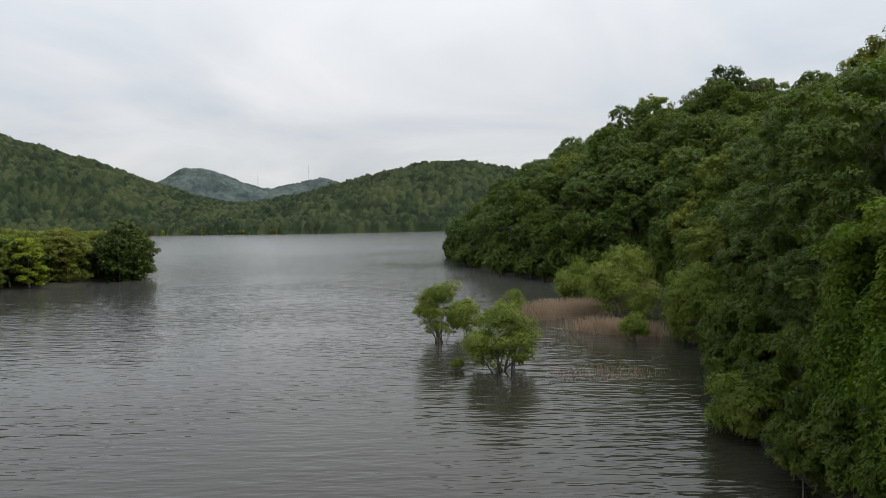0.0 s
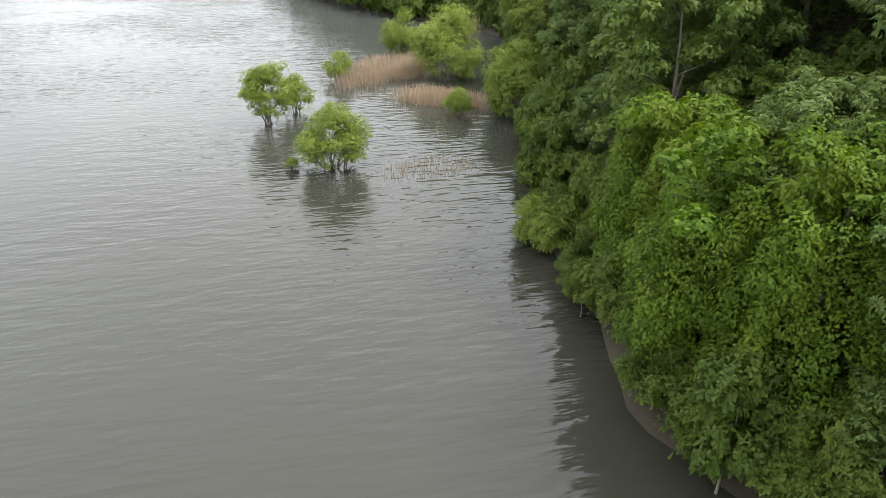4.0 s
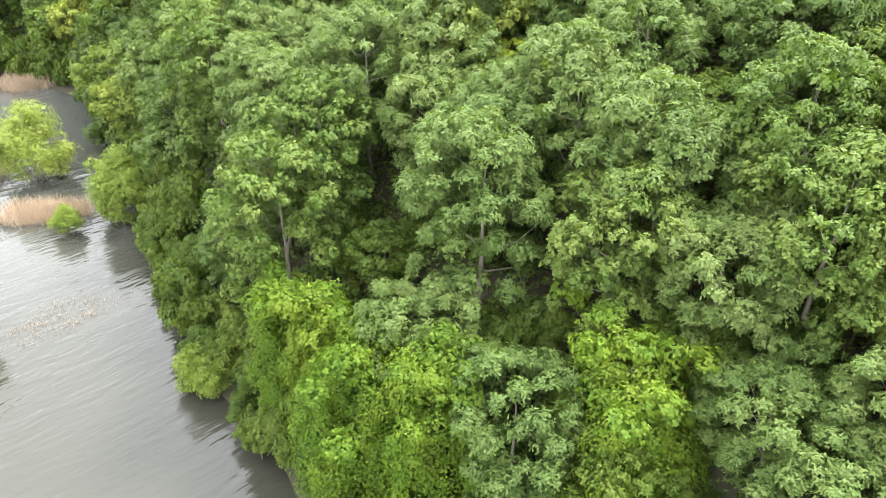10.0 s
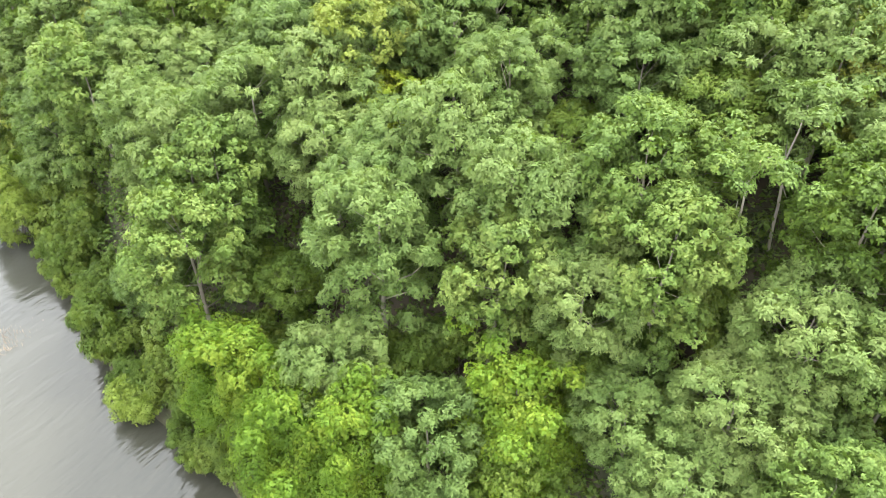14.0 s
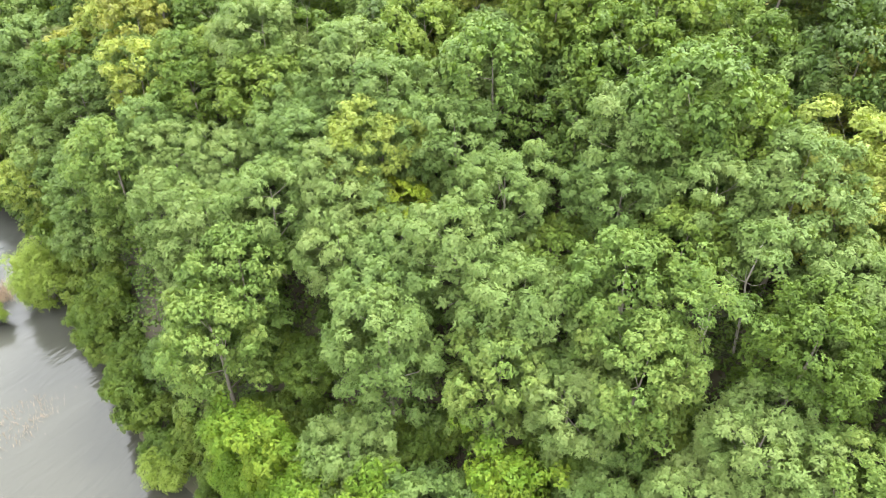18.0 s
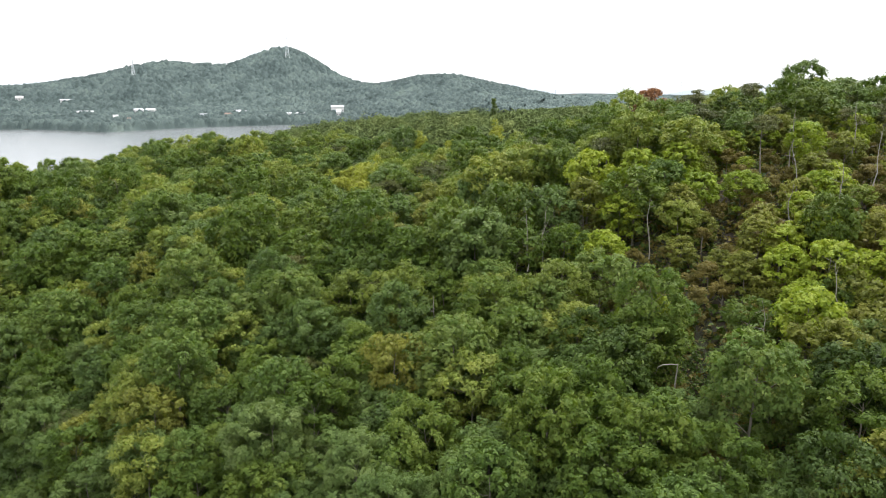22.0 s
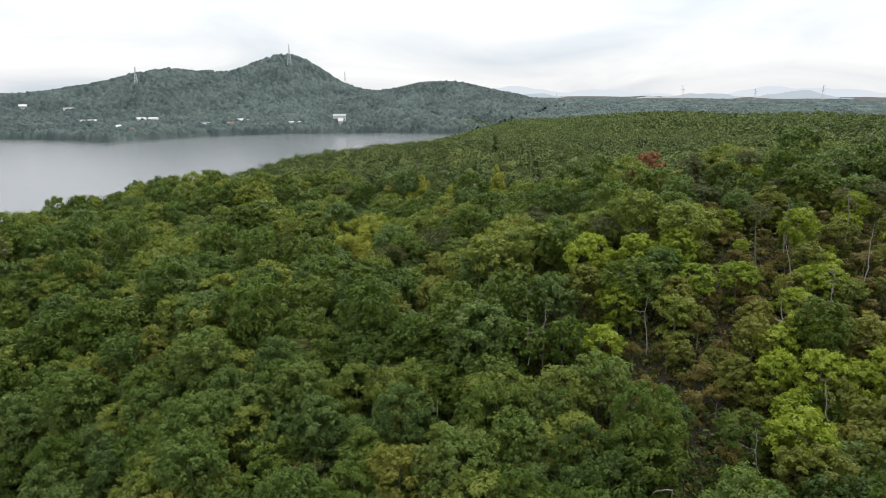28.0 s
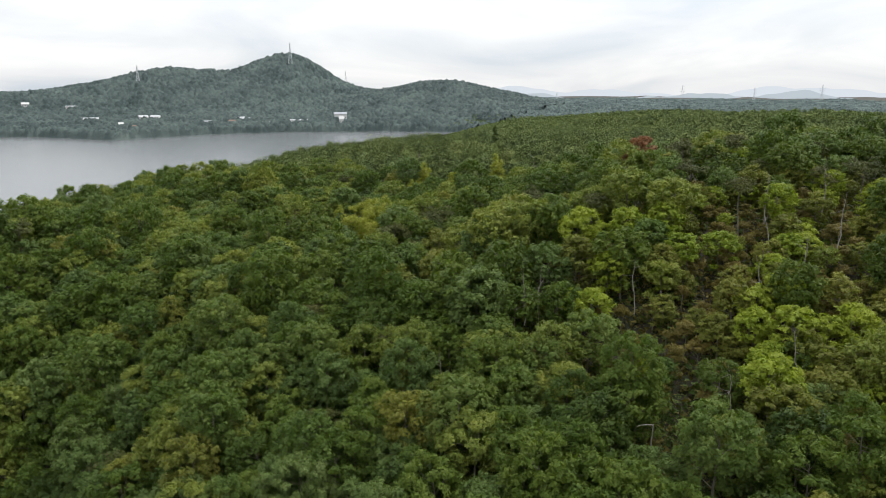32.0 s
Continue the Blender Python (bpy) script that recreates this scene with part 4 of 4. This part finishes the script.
def conifer(name, label, x, y, top, height, radius, leaf, seed, cone=True):
    rng = np.random.default_rng(seed)
    e = thing(name, label, "tree")
    k = 60
    u = rng.uniform(0.05, 1, k)
    ang = rng.uniform(0, 2 * math.pi, k)
    rr = radius * (1 - u) * rng.uniform(0.5, 1, k) if cone else radius * np.sqrt(rng.uniform(0, 1, k)) * np.sqrt(np.clip(1.1 - u, 0, 1))
    c = np.column_stack([rr * np.cos(ang), rr * np.sin(ang), height * (u if cone else 0.5 + 0.45 * u)])
    part("trunk", mesh_of("trunk", *woody(rng, height * 0.95, 0.14, c, 0.02, 8), BARK), e)
    part("crown", mesh_of("crown", *pad_leaves(rng, c, np.full(k, 0.62), 120, 0.34, 0.14, 0.6), LEAF[leaf], smooth=False), e)
    e.matrix_basis = pose(x, y, top - height)
    return e


conifer("cypress_tree", "narrow dark green conifer rising above the canopy", 191, 107.5, 46.8, 11, 2.2, "evergreen", 71)
conifer("dead_pine", "dead pine with rust-brown needles above green canopy", 122, 38, 50.2, 9.0, 3.6, "rust", 72, False)
for i, (x, y, t) in enumerate([(132, 33, 48.6), (139, 29, 48.6)]):
    conifer("fir_tree", "small dark pointed conifer on the ridge crest", x, y, t, 6.5, 1.7, "pine", 75 + i)


# ---- distant woods: counted by nobody, one mesh each ----
def woods(name, label, pts, size, lobes, each, seed, clump, leaf="woods", lift=0.0):
    """Far trees: close-set crowns of several uneven lobes, each covered with leaf clumps."""
    rng = np.random.default_rng(seed)
    s = inland(pts[:, 0], pts[:, 1])
    pts, s = pts[s > 1.5], s[s > 1.5]
    z = land(pts[:, 0], pts[:, 1], s)
    n = len(pts)
    R = size * rng.uniform(0.7, 1.25, n)
    tall = size * rng.uniform(0.6, 1.4, n)
    tint = rng.uniform(0, 1, n)
    mid_z = z + tall * 0.45 + lift * np.clip(s / 10, 0, 1)
    w = np.repeat(np.arange(n), lobes)
    o = ball(rng, n * lobes, -0.15)
    rng.shuffle(o)
    c = np.column_stack([pts[w], mid_z[w]]) + o * np.column_stack([R[w], R[w], tall[w]]) * 0.66
    r = R[w] * rng.uniform(0.3, 0.5, len(w))
    w2 = np.repeat(np.arange(len(w)), each)
    d = ball(rng, len(w2), -0.2)
    rng.shuffle(d)
    pos = c[w2] + d * r[w2][:, None] * rng.uniform(0.8, 1.05, (len(w2), 1))
    lv, lq = small_leaves(rng, pos, d + np.array([0, 0, 0.4]) + rng.normal(size=d.shape) * 0.15, clump, clump * 0.9, 0.1, 0.05)
    cv, ct = lumps(rng, np.column_stack([pts, mid_z - tall * 0.1]), R * 0.62, 0.9, 1, 0.2)
    ob = new(name, foliage(name, (lv, lq), (cv, ct), LEAF[leaf], np.concatenate([np.repeat(tint[w][w2], 3), np.repeat(tint, 12)])))
    return tagged(ob, label, "forest", kind="stuff")


def seen(pts, a0, a1):
    """Keeps what lies between two bearings from the lake's bay."""
    a = np.degrees(np.arctan2(pts[:, 0], pts[:, 1]))
    return pts[(a > a0) & (a < a1)]


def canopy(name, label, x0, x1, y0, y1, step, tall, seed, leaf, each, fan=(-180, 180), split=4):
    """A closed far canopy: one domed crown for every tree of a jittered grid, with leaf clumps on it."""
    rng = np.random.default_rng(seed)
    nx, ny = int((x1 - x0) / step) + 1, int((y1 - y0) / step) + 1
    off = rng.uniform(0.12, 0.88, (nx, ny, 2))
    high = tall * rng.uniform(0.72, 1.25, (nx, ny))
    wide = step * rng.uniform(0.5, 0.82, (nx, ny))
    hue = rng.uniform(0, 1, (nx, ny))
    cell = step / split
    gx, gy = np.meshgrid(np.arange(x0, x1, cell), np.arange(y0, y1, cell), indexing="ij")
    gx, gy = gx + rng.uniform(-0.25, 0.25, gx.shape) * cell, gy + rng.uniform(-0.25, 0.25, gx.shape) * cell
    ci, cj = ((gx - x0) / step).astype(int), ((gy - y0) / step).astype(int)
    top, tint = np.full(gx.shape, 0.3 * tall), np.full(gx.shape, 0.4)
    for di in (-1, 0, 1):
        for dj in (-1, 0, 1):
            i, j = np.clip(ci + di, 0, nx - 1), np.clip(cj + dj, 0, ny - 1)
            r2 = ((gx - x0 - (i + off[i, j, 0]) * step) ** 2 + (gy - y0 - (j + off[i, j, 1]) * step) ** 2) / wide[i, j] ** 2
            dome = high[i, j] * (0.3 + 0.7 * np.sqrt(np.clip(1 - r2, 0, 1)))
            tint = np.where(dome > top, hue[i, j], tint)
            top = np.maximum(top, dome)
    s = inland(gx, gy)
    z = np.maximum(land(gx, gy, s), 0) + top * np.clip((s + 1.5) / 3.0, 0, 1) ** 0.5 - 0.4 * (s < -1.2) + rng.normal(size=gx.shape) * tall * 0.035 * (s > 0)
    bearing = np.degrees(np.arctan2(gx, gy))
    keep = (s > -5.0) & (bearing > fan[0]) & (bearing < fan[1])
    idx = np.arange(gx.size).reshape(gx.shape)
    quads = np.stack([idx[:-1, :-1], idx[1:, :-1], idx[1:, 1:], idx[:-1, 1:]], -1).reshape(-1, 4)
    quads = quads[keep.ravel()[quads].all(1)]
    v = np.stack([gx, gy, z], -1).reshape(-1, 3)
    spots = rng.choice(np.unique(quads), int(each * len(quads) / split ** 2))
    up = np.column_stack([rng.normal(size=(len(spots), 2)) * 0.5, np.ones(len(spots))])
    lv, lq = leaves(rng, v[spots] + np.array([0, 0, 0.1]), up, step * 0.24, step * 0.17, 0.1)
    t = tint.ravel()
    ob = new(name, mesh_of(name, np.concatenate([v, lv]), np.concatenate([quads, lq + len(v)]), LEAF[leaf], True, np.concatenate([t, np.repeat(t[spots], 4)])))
    return tagged(ob, label, "forest", kind="stuff")


rng = np.random.default_rng(11)
a = np.concatenate([scatter(rng, 150, 420, -40, 330, 5.4), scatter(rng, 0, 150, 203, 250, 5.4)])
woods("forest", "dense green forest canopy over the back of the hill", seen(a, 0, 96), 3.3, 8, 24, 21, 0.62, "woods", 4.6)
a = scatter(rng, 420, 900, -60, 540, 6.4)
woods("forest", "hazy green forest canopy stretching behind the hill", seen(a, 20, 94), 4.0, 6, 11, 22, 1.35, "woods", 3.0)
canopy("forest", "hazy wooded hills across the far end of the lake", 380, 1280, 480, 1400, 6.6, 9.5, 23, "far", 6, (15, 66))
canopy("forest", "haze-tinted grey-green forest rolling away towards the horizon", 880, 1500, -90, 640, 7.5, 8.0, 26, "far", 4, (50, 96))
canopy("forest", "dark wooded hillside along the opposite lake shore", -760, 260, 640, 1000, 6.2, 10.0, 24, "hillside", 10)
canopy("forest", "distant haze-tinted grey-green wooded hills on the horizon", -850, 20, 1400, 1700, 9.0, 8.0, 25, "far", 3, (-180, 180), 3)
canopy("forest", "faint haze-tinted grey-green woods along the far horizon", 1480, 2700, -200, 1300, 16.0, 9.0, 27, "far", 2, (50, 98), 3)


# ---- trees and shrubs standing in the water ----
def willow(label, x, y, height, radius, stems, seed, leaf=0.22, per=150, base=0.25, name="willow_tree"):
    rng = np.random.default_rng(seed)
    e = thing(name, label, "tree" if name == "willow_tree" else "shrub")
    rz = height * (1 - base) * 0.5
    c, r = crown_pads(rng, (0, 0, height - rz), radius, rz, max(10, int(stems * 4.2)), radius * 0.36, -0.9, 10)
    k = stems * 3
    ang, hh = rng.uniform(0, 2 * math.pi, k), rng.uniform(base, 0.55, k)
    rr = radius * (0.55 + 0.45 * np.sin(hh * math.pi * 0.9)) * rng.uniform(0.75, 1.0, k)
    c = np.concatenate([c, np.column_stack([rr * np.cos(ang), rr * np.sin(ang), hh * height + 0.2])])
    r = np.concatenate([r, radius * 0.26 * rng.uniform(0.7, 1.2, k)])
    c[:, 2] = np.maximum(c[:, 2], height * base * 0.7 + 0.3)
    v, q = pad_leaves(rng, c, r, per, leaf * 0.8, leaf * 0.24, 0.9, 0.3, 0.2, 5)
    pieces = []
    for i in range(stems):
        tip = c[i % len(c)]
        foot = np.array([*rng.normal(size=2) * 0.12 * radius, -0.5])
        mid = foot * 0.5 + tip * 0.5 + rng.normal(size=3) * 0.1
        pieces.append(tube([foot, mid, tip], [0.055, 0.035, 0.012], 5))
    part("trunk", mesh_of("trunk", *merge(pieces), BARK), e, "thin dark stems rising from the water")
    part("crown", foliage("crown", (v, q), lumps(rng, c, r * 0.25, 0.85, 1, 0.1), LEAF["willow"]), e)
    e.matrix_basis = pose(x, y, 0)
    return e


willow("upright light green willow standing in the lake", -0.3, 57.7, 4.9, 1.85, 14, 1, 0.24, 200, 0.1)
willow("small pale willow bush standing in the lake", 1.9, 60.6, 3.0, 1.5, 9, 2, 0.24, 150, 0.08)
willow("rounded yellow-green willow bush standing in shallow water", 3.7, 46.0, 3.9, 2.3, 14, 3, 0.24, 210, 0.06)
willow("small yellow-green willow beside dry reeds", 6.8, 71.2, 2.7, 1.5, 7, 4, base=0.05)
willow("small rounded willow bush at the reed bed's edge", 15.2, 56.3, 2.4, 1.3, 7, 5, base=0.05)
willow("leafy mid-green willow at the marshy shore", 17.6, 69.0, 6.4, 3.4, 18, 6, 0.32, 230, 0.04)
willow("slender pale willow behind the reed bed", 15.4, 81.5, 4.6, 2.3, 12, 7, 0.26, 200, 0.05)
willow("tall pale green willow at the water's edge", 19.7, 55.2, 5.6, 2.5, 16, 8, 0.3, 220, 0.03)
willow("tiny willow sprout in open water", 0.8, 46.6, 0.7, 0.5, 4, 9, 0.2, 40, 0.0)
willow("bright yellow-green bush overhanging the water", 13.5, 31.4, 3.0, 1.7, 8, 10, 0.3, 160, 0.05)


def reeds(label, cx, cy, rx, ry, turn, count, height, seed, material=None):
    rng = np.random.default_rng(seed)
    knots = rng.uniform(-1, 1, (46, 2))
    knots = knots[np.hypot(*knots.T) < 1.0]
    d = knots[rng.integers(0, len(knots), count)] + rng.normal(size=(count, 2)) * 0.2
    n = len(d)
    c, s = math.cos(radians(turn)), math.sin(radians(turn))
    x, y = cx + d[:, 0] * rx * c - d[:, 1] * ry * s, cy + d[:, 0] * rx * s + d[:, 1] * ry * c
    h = height * rng.uniform(0.35, 1.15, n)
    lean = rng.normal(size=(n, 2)) * 0.24 * h[:, None]
    a = rng.uniform(0, math.pi, n)
    w = np.column_stack([np.cos(a), np.sin(a)]) * 0.013
    z0, z1 = np.full(n, -0.25), h
    p = np.column_stack([x, y])
    v = np.stack([np.column_stack([p - w, z0]), np.column_stack([p + w, z0]), np.column_stack([p + w * 0.8 + lean, z1]), np.column_stack([p - w * 0.8 + lean, z1])], 1)
    ob = new("reed_bed", mesh_of("reed_bed", v.reshape(-1, 3), np.arange(4 * n).reshape(-1, 4), material or REED, smooth=False))
    return tagged(ob, label, "reeds", kind="stuff")


reeds("dry tan reed bed standing in shallow water", 11.8, 73.0, 6.0, 2.8, 48, 6800, 1.3, 1)
reeds("dry tan reeds along the marshy shore", 14.6, 61.0, 3.9, 1.7, -35, 4400, 1.1, 2)
reeds("sparse drowned reed stubble in shallow water", 9.9, 44.6, 3.4, 1.9, 10, 420, 0.3, 3)
reeds("pale dry reeds at the head of the cove", 27.0, 99.5, 2.2, 2.8, 60, 2500, 1.6, 4)


# ---- far shore: pylons, masts, houses ----
STEEL = rough_material("galvanised_steel", [(0.3, (0.42, 0.44, 0.46)), (0.7, (0.55, 0.57, 0.58))], 2.0, 0.5, 0.05, metallic=0.6)
PLASTER = rough_material("white_plaster", [(0.3, (0.46, 0.46, 0.44)), (0.7, (0.58, 0.57, 0.56))], 0.8, 0.85, 0.1)
ROOF_GREY = rough_material("grey_roof_tiles", [(0.3, (0.22, 0.23, 0.25)), (0.7, (0.36, 0.37, 0.39))], 1.5, 0.7, 0.2)
ROOF_PALE = rough_material("pale_metal_roof", [(0.3, (0.34, 0.35, 0.36)), (0.7, (0.44, 0.45, 0.46))], 1.0, 0.5, 0.1)
ROOF_BROWN = rough_material("brown_roof_tiles", [(0.3, (0.16, 0.10, 0.08)), (0.7, (0.27, 0.19, 0.15))], 1.5, 0.8, 0.2)
GLASS = rough_material("dark_window_glass", [(0.3, (0.03, 0.035, 0.04)), (0.7, (0.05, 0.055, 0.06))], 1.0, 0.15, 0.0)


def box(x0, x1, y0, y1, z0, z1):
    v = np.array([(x, y, z) for z in (z0, z1) for y in (y0, y1) for x in (x0, x1)], float)
    return v, np.array([(0, 2, 3, 1), (4, 5, 7, 6), (0, 1, 5, 4), (2, 6, 7, 3), (0, 4, 6, 2), (1, 3, 7, 5)])


def pylon(x, y, z, height, turn=0.0):
    e = thing("electricity_pylon", "grey lattice steel electricity pylon on a wooded hill", "pylon", "pylons on the hills")
    w0, w1, r = height * 0.095, height * 0.018, 0.17
    wide = lambda h: w0 + (w1 - w0) * min(1, h / (height * 0.8))
    for sx, sy in ((1, 1), (1, -1), (-1, 1), (-1, -1)):
        hs = np.array([0, 0.4, 0.8, 1.0]) * height
        part("leg", mesh_of("leg", *tube([(sx * wide(h), sy * wide(h), h) for h in hs], [r] * 4, 4), STEEL), e)
    for h in (0.62, 0.76, 0.90):
        hh, arm = h * height, height * (0.20 - 0.06 * (h > 0.8))
        part("crossarm", mesh_of("crossarm", *merge([tube([(-arm, 0, hh), (arm, 0, hh)], [r, r], 4), tube([(-arm, 0, hh), (0, 0, hh + height * 0.05), (arm, 0, hh)], [r * 0.8] * 3, 4)]), STEEL), e)
    bits = []
    levels = [0, 0.16, 0.3, 0.42, 0.53, 0.62, 0.7, 0.78, 0.86, 0.94]
    for a, b in zip(levels, levels[1:]):
        wa, wb = wide(a * height), wide(b * height)
        for k in range(4):
            c, s_ = (1, 1, -1, -1)[k], (1, -1, -1, 1)[k]
            c2, s2 = (1, 1, -1, -1)[(k + 1) % 4], (1, -1, -1, 1)[(k + 1) % 4]
            bits.append(tube([(c * wa, s_ * wa, a * height), (c2 * wb, s2 * wb, b * height)], [r * 0.7] * 2, 4))
            bits.append(tube([(c2 * wa, s2 * wa, a * height), (c * wb, s_ * wb, b * height)], [r * 0.7] * 2, 4))
    part("lattice", mesh_of("lattice", *merge(bits), STEEL), e)
    e.matrix_basis = pose(x, y, z, 0, 0, turn)
    return e


for x, y, h, turn in ((962, 976, 44, 40), (722, 1088, 34, 40), (1094, 959, 44, 40), (560, 1220, 32, 40)):
    pylon(x, y, float(land(x, y)) - 1, h, turn)
for x, y, z, h in ((2507, 686, 10, 60), (2557, 465, 15, 45), (2586, 269, 20, 50), (2362, 1084, 2, 40)):
    pylon(x, y, z, h, 60)


def mast(x, y, height):
    e = thing("radio_mast", "slender steel radio mast on a distant hill", "mast")
    part("pole", mesh_of("pole", *tube([(0, 0, -2), (0, 0, height * 0.6), (0, 0, height)], [0.55, 0.42, 0.2], 8), STEEL), e)
    part("platform", mesh_of("platform", *tube([(0, 0, height * 0.62), (0, 0, height * 0.62 + 1.2)], [1.3, 1.3], 8), STEEL), e)
    part("antenna", mesh_of("antenna", *box(-0.5, 0.5, -0.2, 0.2, height * 0.78, height * 0.86), STEEL), e)
    e.matrix_basis = pose(x, y, float(land(x, y)))
    return e


mast(-300, 1600, 44)
mast(-415, 1600, 40)


def house(label, x, y, w, d, h, roof, turn, rise=1.6, floors=1, z=None, wall=None):
    e = thing("house", label, "house", "houses on the far shore")
    body = part("wall", mesh_of("wall", *box(-w / 2, w / 2, -d / 2, d / 2, -2, h), wall or PLASTER, smooth=False), e)
    o = 0.5
    v = np.array([(-w / 2 - o, -d / 2 - o, h - 0.1), (w / 2 + o, -d / 2 - o, h - 0.1), (w / 2 + o, d / 2 + o, h - 0.1), (-w / 2 - o, d / 2 + o, h - 0.1), (-w / 2 - o, 0, h + rise), (w / 2 + o, 0, h + rise)], float)
    v2 = v + np.array([0, 0, 0.25])
    q = [(0, 1, 5, 4), (2, 3, 4, 5)]
    top, low = np.array(q) + 6, np.array(q)[:, ::-1]
    rim = [(0, 1, 7, 6), (1, 5, 11, 7), (5, 2, 8, 11), (2, 3, 9, 8), (3, 4, 10, 9), (4, 0, 6, 10)]
    part("roof", mesh_of("roof", np.concatenate([v, v2]), np.concatenate([top, low, np.array(rim)]), roof, smooth=False), e)
    gable = np.array([(-w / 2, -d / 2, h), (-w / 2, d / 2, h), (-w / 2, 0, h + rise - 0.1), (w / 2, -d / 2, h), (w / 2, d / 2, h), (w / 2, 0, h + rise - 0.1)], float)
    part("gable", mesh_of("gable", gable, np.array([(0, 2, 1), (3, 4, 5)]), wall or PLASTER, smooth=False), e)
    n = max(2, int(w / 3.2))
    for f in range(floors):
        zf = 1.0 + f * (h - 0.4) / floors
        for i in range(n):
            cx = -w / 2 + (i + 0.5) * w / n
            win = part("window", mesh_of("window", *box(cx - 0.75, cx + 0.75, -d / 2 - 0.06, -d / 2 + 0.05, zf, zf + 1.3), GLASS, smooth=False), e)
            part("sill", mesh_of("sill", *box(cx - 0.85, cx + 0.85, -d / 2 - 0.16, -d / 2 + 0.05, zf - 0.12, zf - 0.004), PLASTER, smooth=False), win)
    e.matrix_basis = pose(x, y, float(land(x, y)) + 2.2 if z is None else z, 0, 0, turn)
    return e


house("tall white gabled house with a pointed front above the shore", 766, 682, 6, 6, 9, PLASTER, -48, 4, 2)
house("large grey-roofed building behind the white house", 782, 698, 18, 9, 12, ROOF_GREY, -48, 2.5, 2)
house("long low hall with a pale metal roof", 742, 742, 24, 10, 5.5, ROOF_PALE, -40, 1.2)
house("pale two-storey house with a white roof among trees", 706, 822, 11, 8, 6, ROOF_PALE, -35, 2.4, 2)
house("house with a grey tiled roof among trees", 716, 815, 14, 8, 5, ROOF_GREY, -30, 2.2, 2)
house("house with a brown tiled roof beside the lake", 677, 806, 11, 8, 5, ROOF_BROWN, -40, 2.4, 2)
house("low green-grey roofed shed near the water", 701, 769, 20, 8, 4.5, ROOF_GREY, -42, 1.2)
house("grey-roofed house on a terrace by the lake", 648, 824, 12, 8, 5, ROOF_GREY, -38, 2.2, 2)
house("house with a pale roof half hidden by trees", 617, 926, 12, 9, 7, ROOF_PALE, -20, 2.2, 2)
house("house with a bright white roof among the woods", 631, 917, 12, 9, 7, ROOF_PALE, -55, 2.2, 2)
house("small white house near the shore", 521, 830, 5, 5, 9, PLASTER, -38, 2, 2)
house("small cream house with a domed roof near the shore", 526, 813, 7, 6, 6, ROOF_BROWN, -38, 2)
house("long pale roofed house in the trees", 571, 983, 22, 8, 6, ROOF_PALE, -30, 1.4)
house("white house on the wooded saddle", 561, 1138, 10, 8, 8, PLASTER, -30, 2, 2)
house("low white building on the hillside", 601, 1082, 16, 7, 6, ROOF_PALE, -30, 1)
house("small grey pavilion beside the lake", 572, 788, 8, 5, 4, ROOF_GREY, -40, 1.2)
house("small pale hut among reeds at the far shore", -236, 765, 14, 7, 3, ROOF_PALE, 15, 1.2, 1)


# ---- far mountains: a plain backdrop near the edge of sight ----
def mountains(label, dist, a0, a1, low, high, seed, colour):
    m = bpy.data.materials.new("far_mountains_haze_glow")
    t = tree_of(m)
    # self-lit in one flat colour that already holds the distance haze
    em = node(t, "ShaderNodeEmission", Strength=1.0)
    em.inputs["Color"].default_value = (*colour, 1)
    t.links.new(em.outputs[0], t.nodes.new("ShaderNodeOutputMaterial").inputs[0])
    n = 160
    a = np.radians(np.linspace(a0, a1, n))
    rng = np.random.default_rng(seed)
    h = np.zeros(n)
    for k, amp in ((3, 1.0), (6, 0.7), (11, 0.4), (23, 0.16), (47, 0.07)):
        h += amp * np.sin(np.linspace(0, k * 2 * math.pi * 0.8, n) + rng.uniform(0, 6))
    h = low + (high - low) * (h - h.min()) / (h.max() - h.min())
    x, y = dist * np.sin(a), dist * np.cos(a)
    v = np.concatenate([np.column_stack([x, y, np.full(n, -150.0)]), np.column_stack([x, y, h]), np.column_stack([x * 1.03, y * 1.03, np.full(n, -150.0)])])
    i = np.arange(n - 1)
    q = np.concatenate([np.stack([i, i + 1, i + n + 1, i + n], 1), np.stack([i + n, i + n + 1, i + 2 * n + 1, i + 2 * n], 1)])
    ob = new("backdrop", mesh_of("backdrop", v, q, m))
    return tagged(ob, label, "mountains", kind="structure")


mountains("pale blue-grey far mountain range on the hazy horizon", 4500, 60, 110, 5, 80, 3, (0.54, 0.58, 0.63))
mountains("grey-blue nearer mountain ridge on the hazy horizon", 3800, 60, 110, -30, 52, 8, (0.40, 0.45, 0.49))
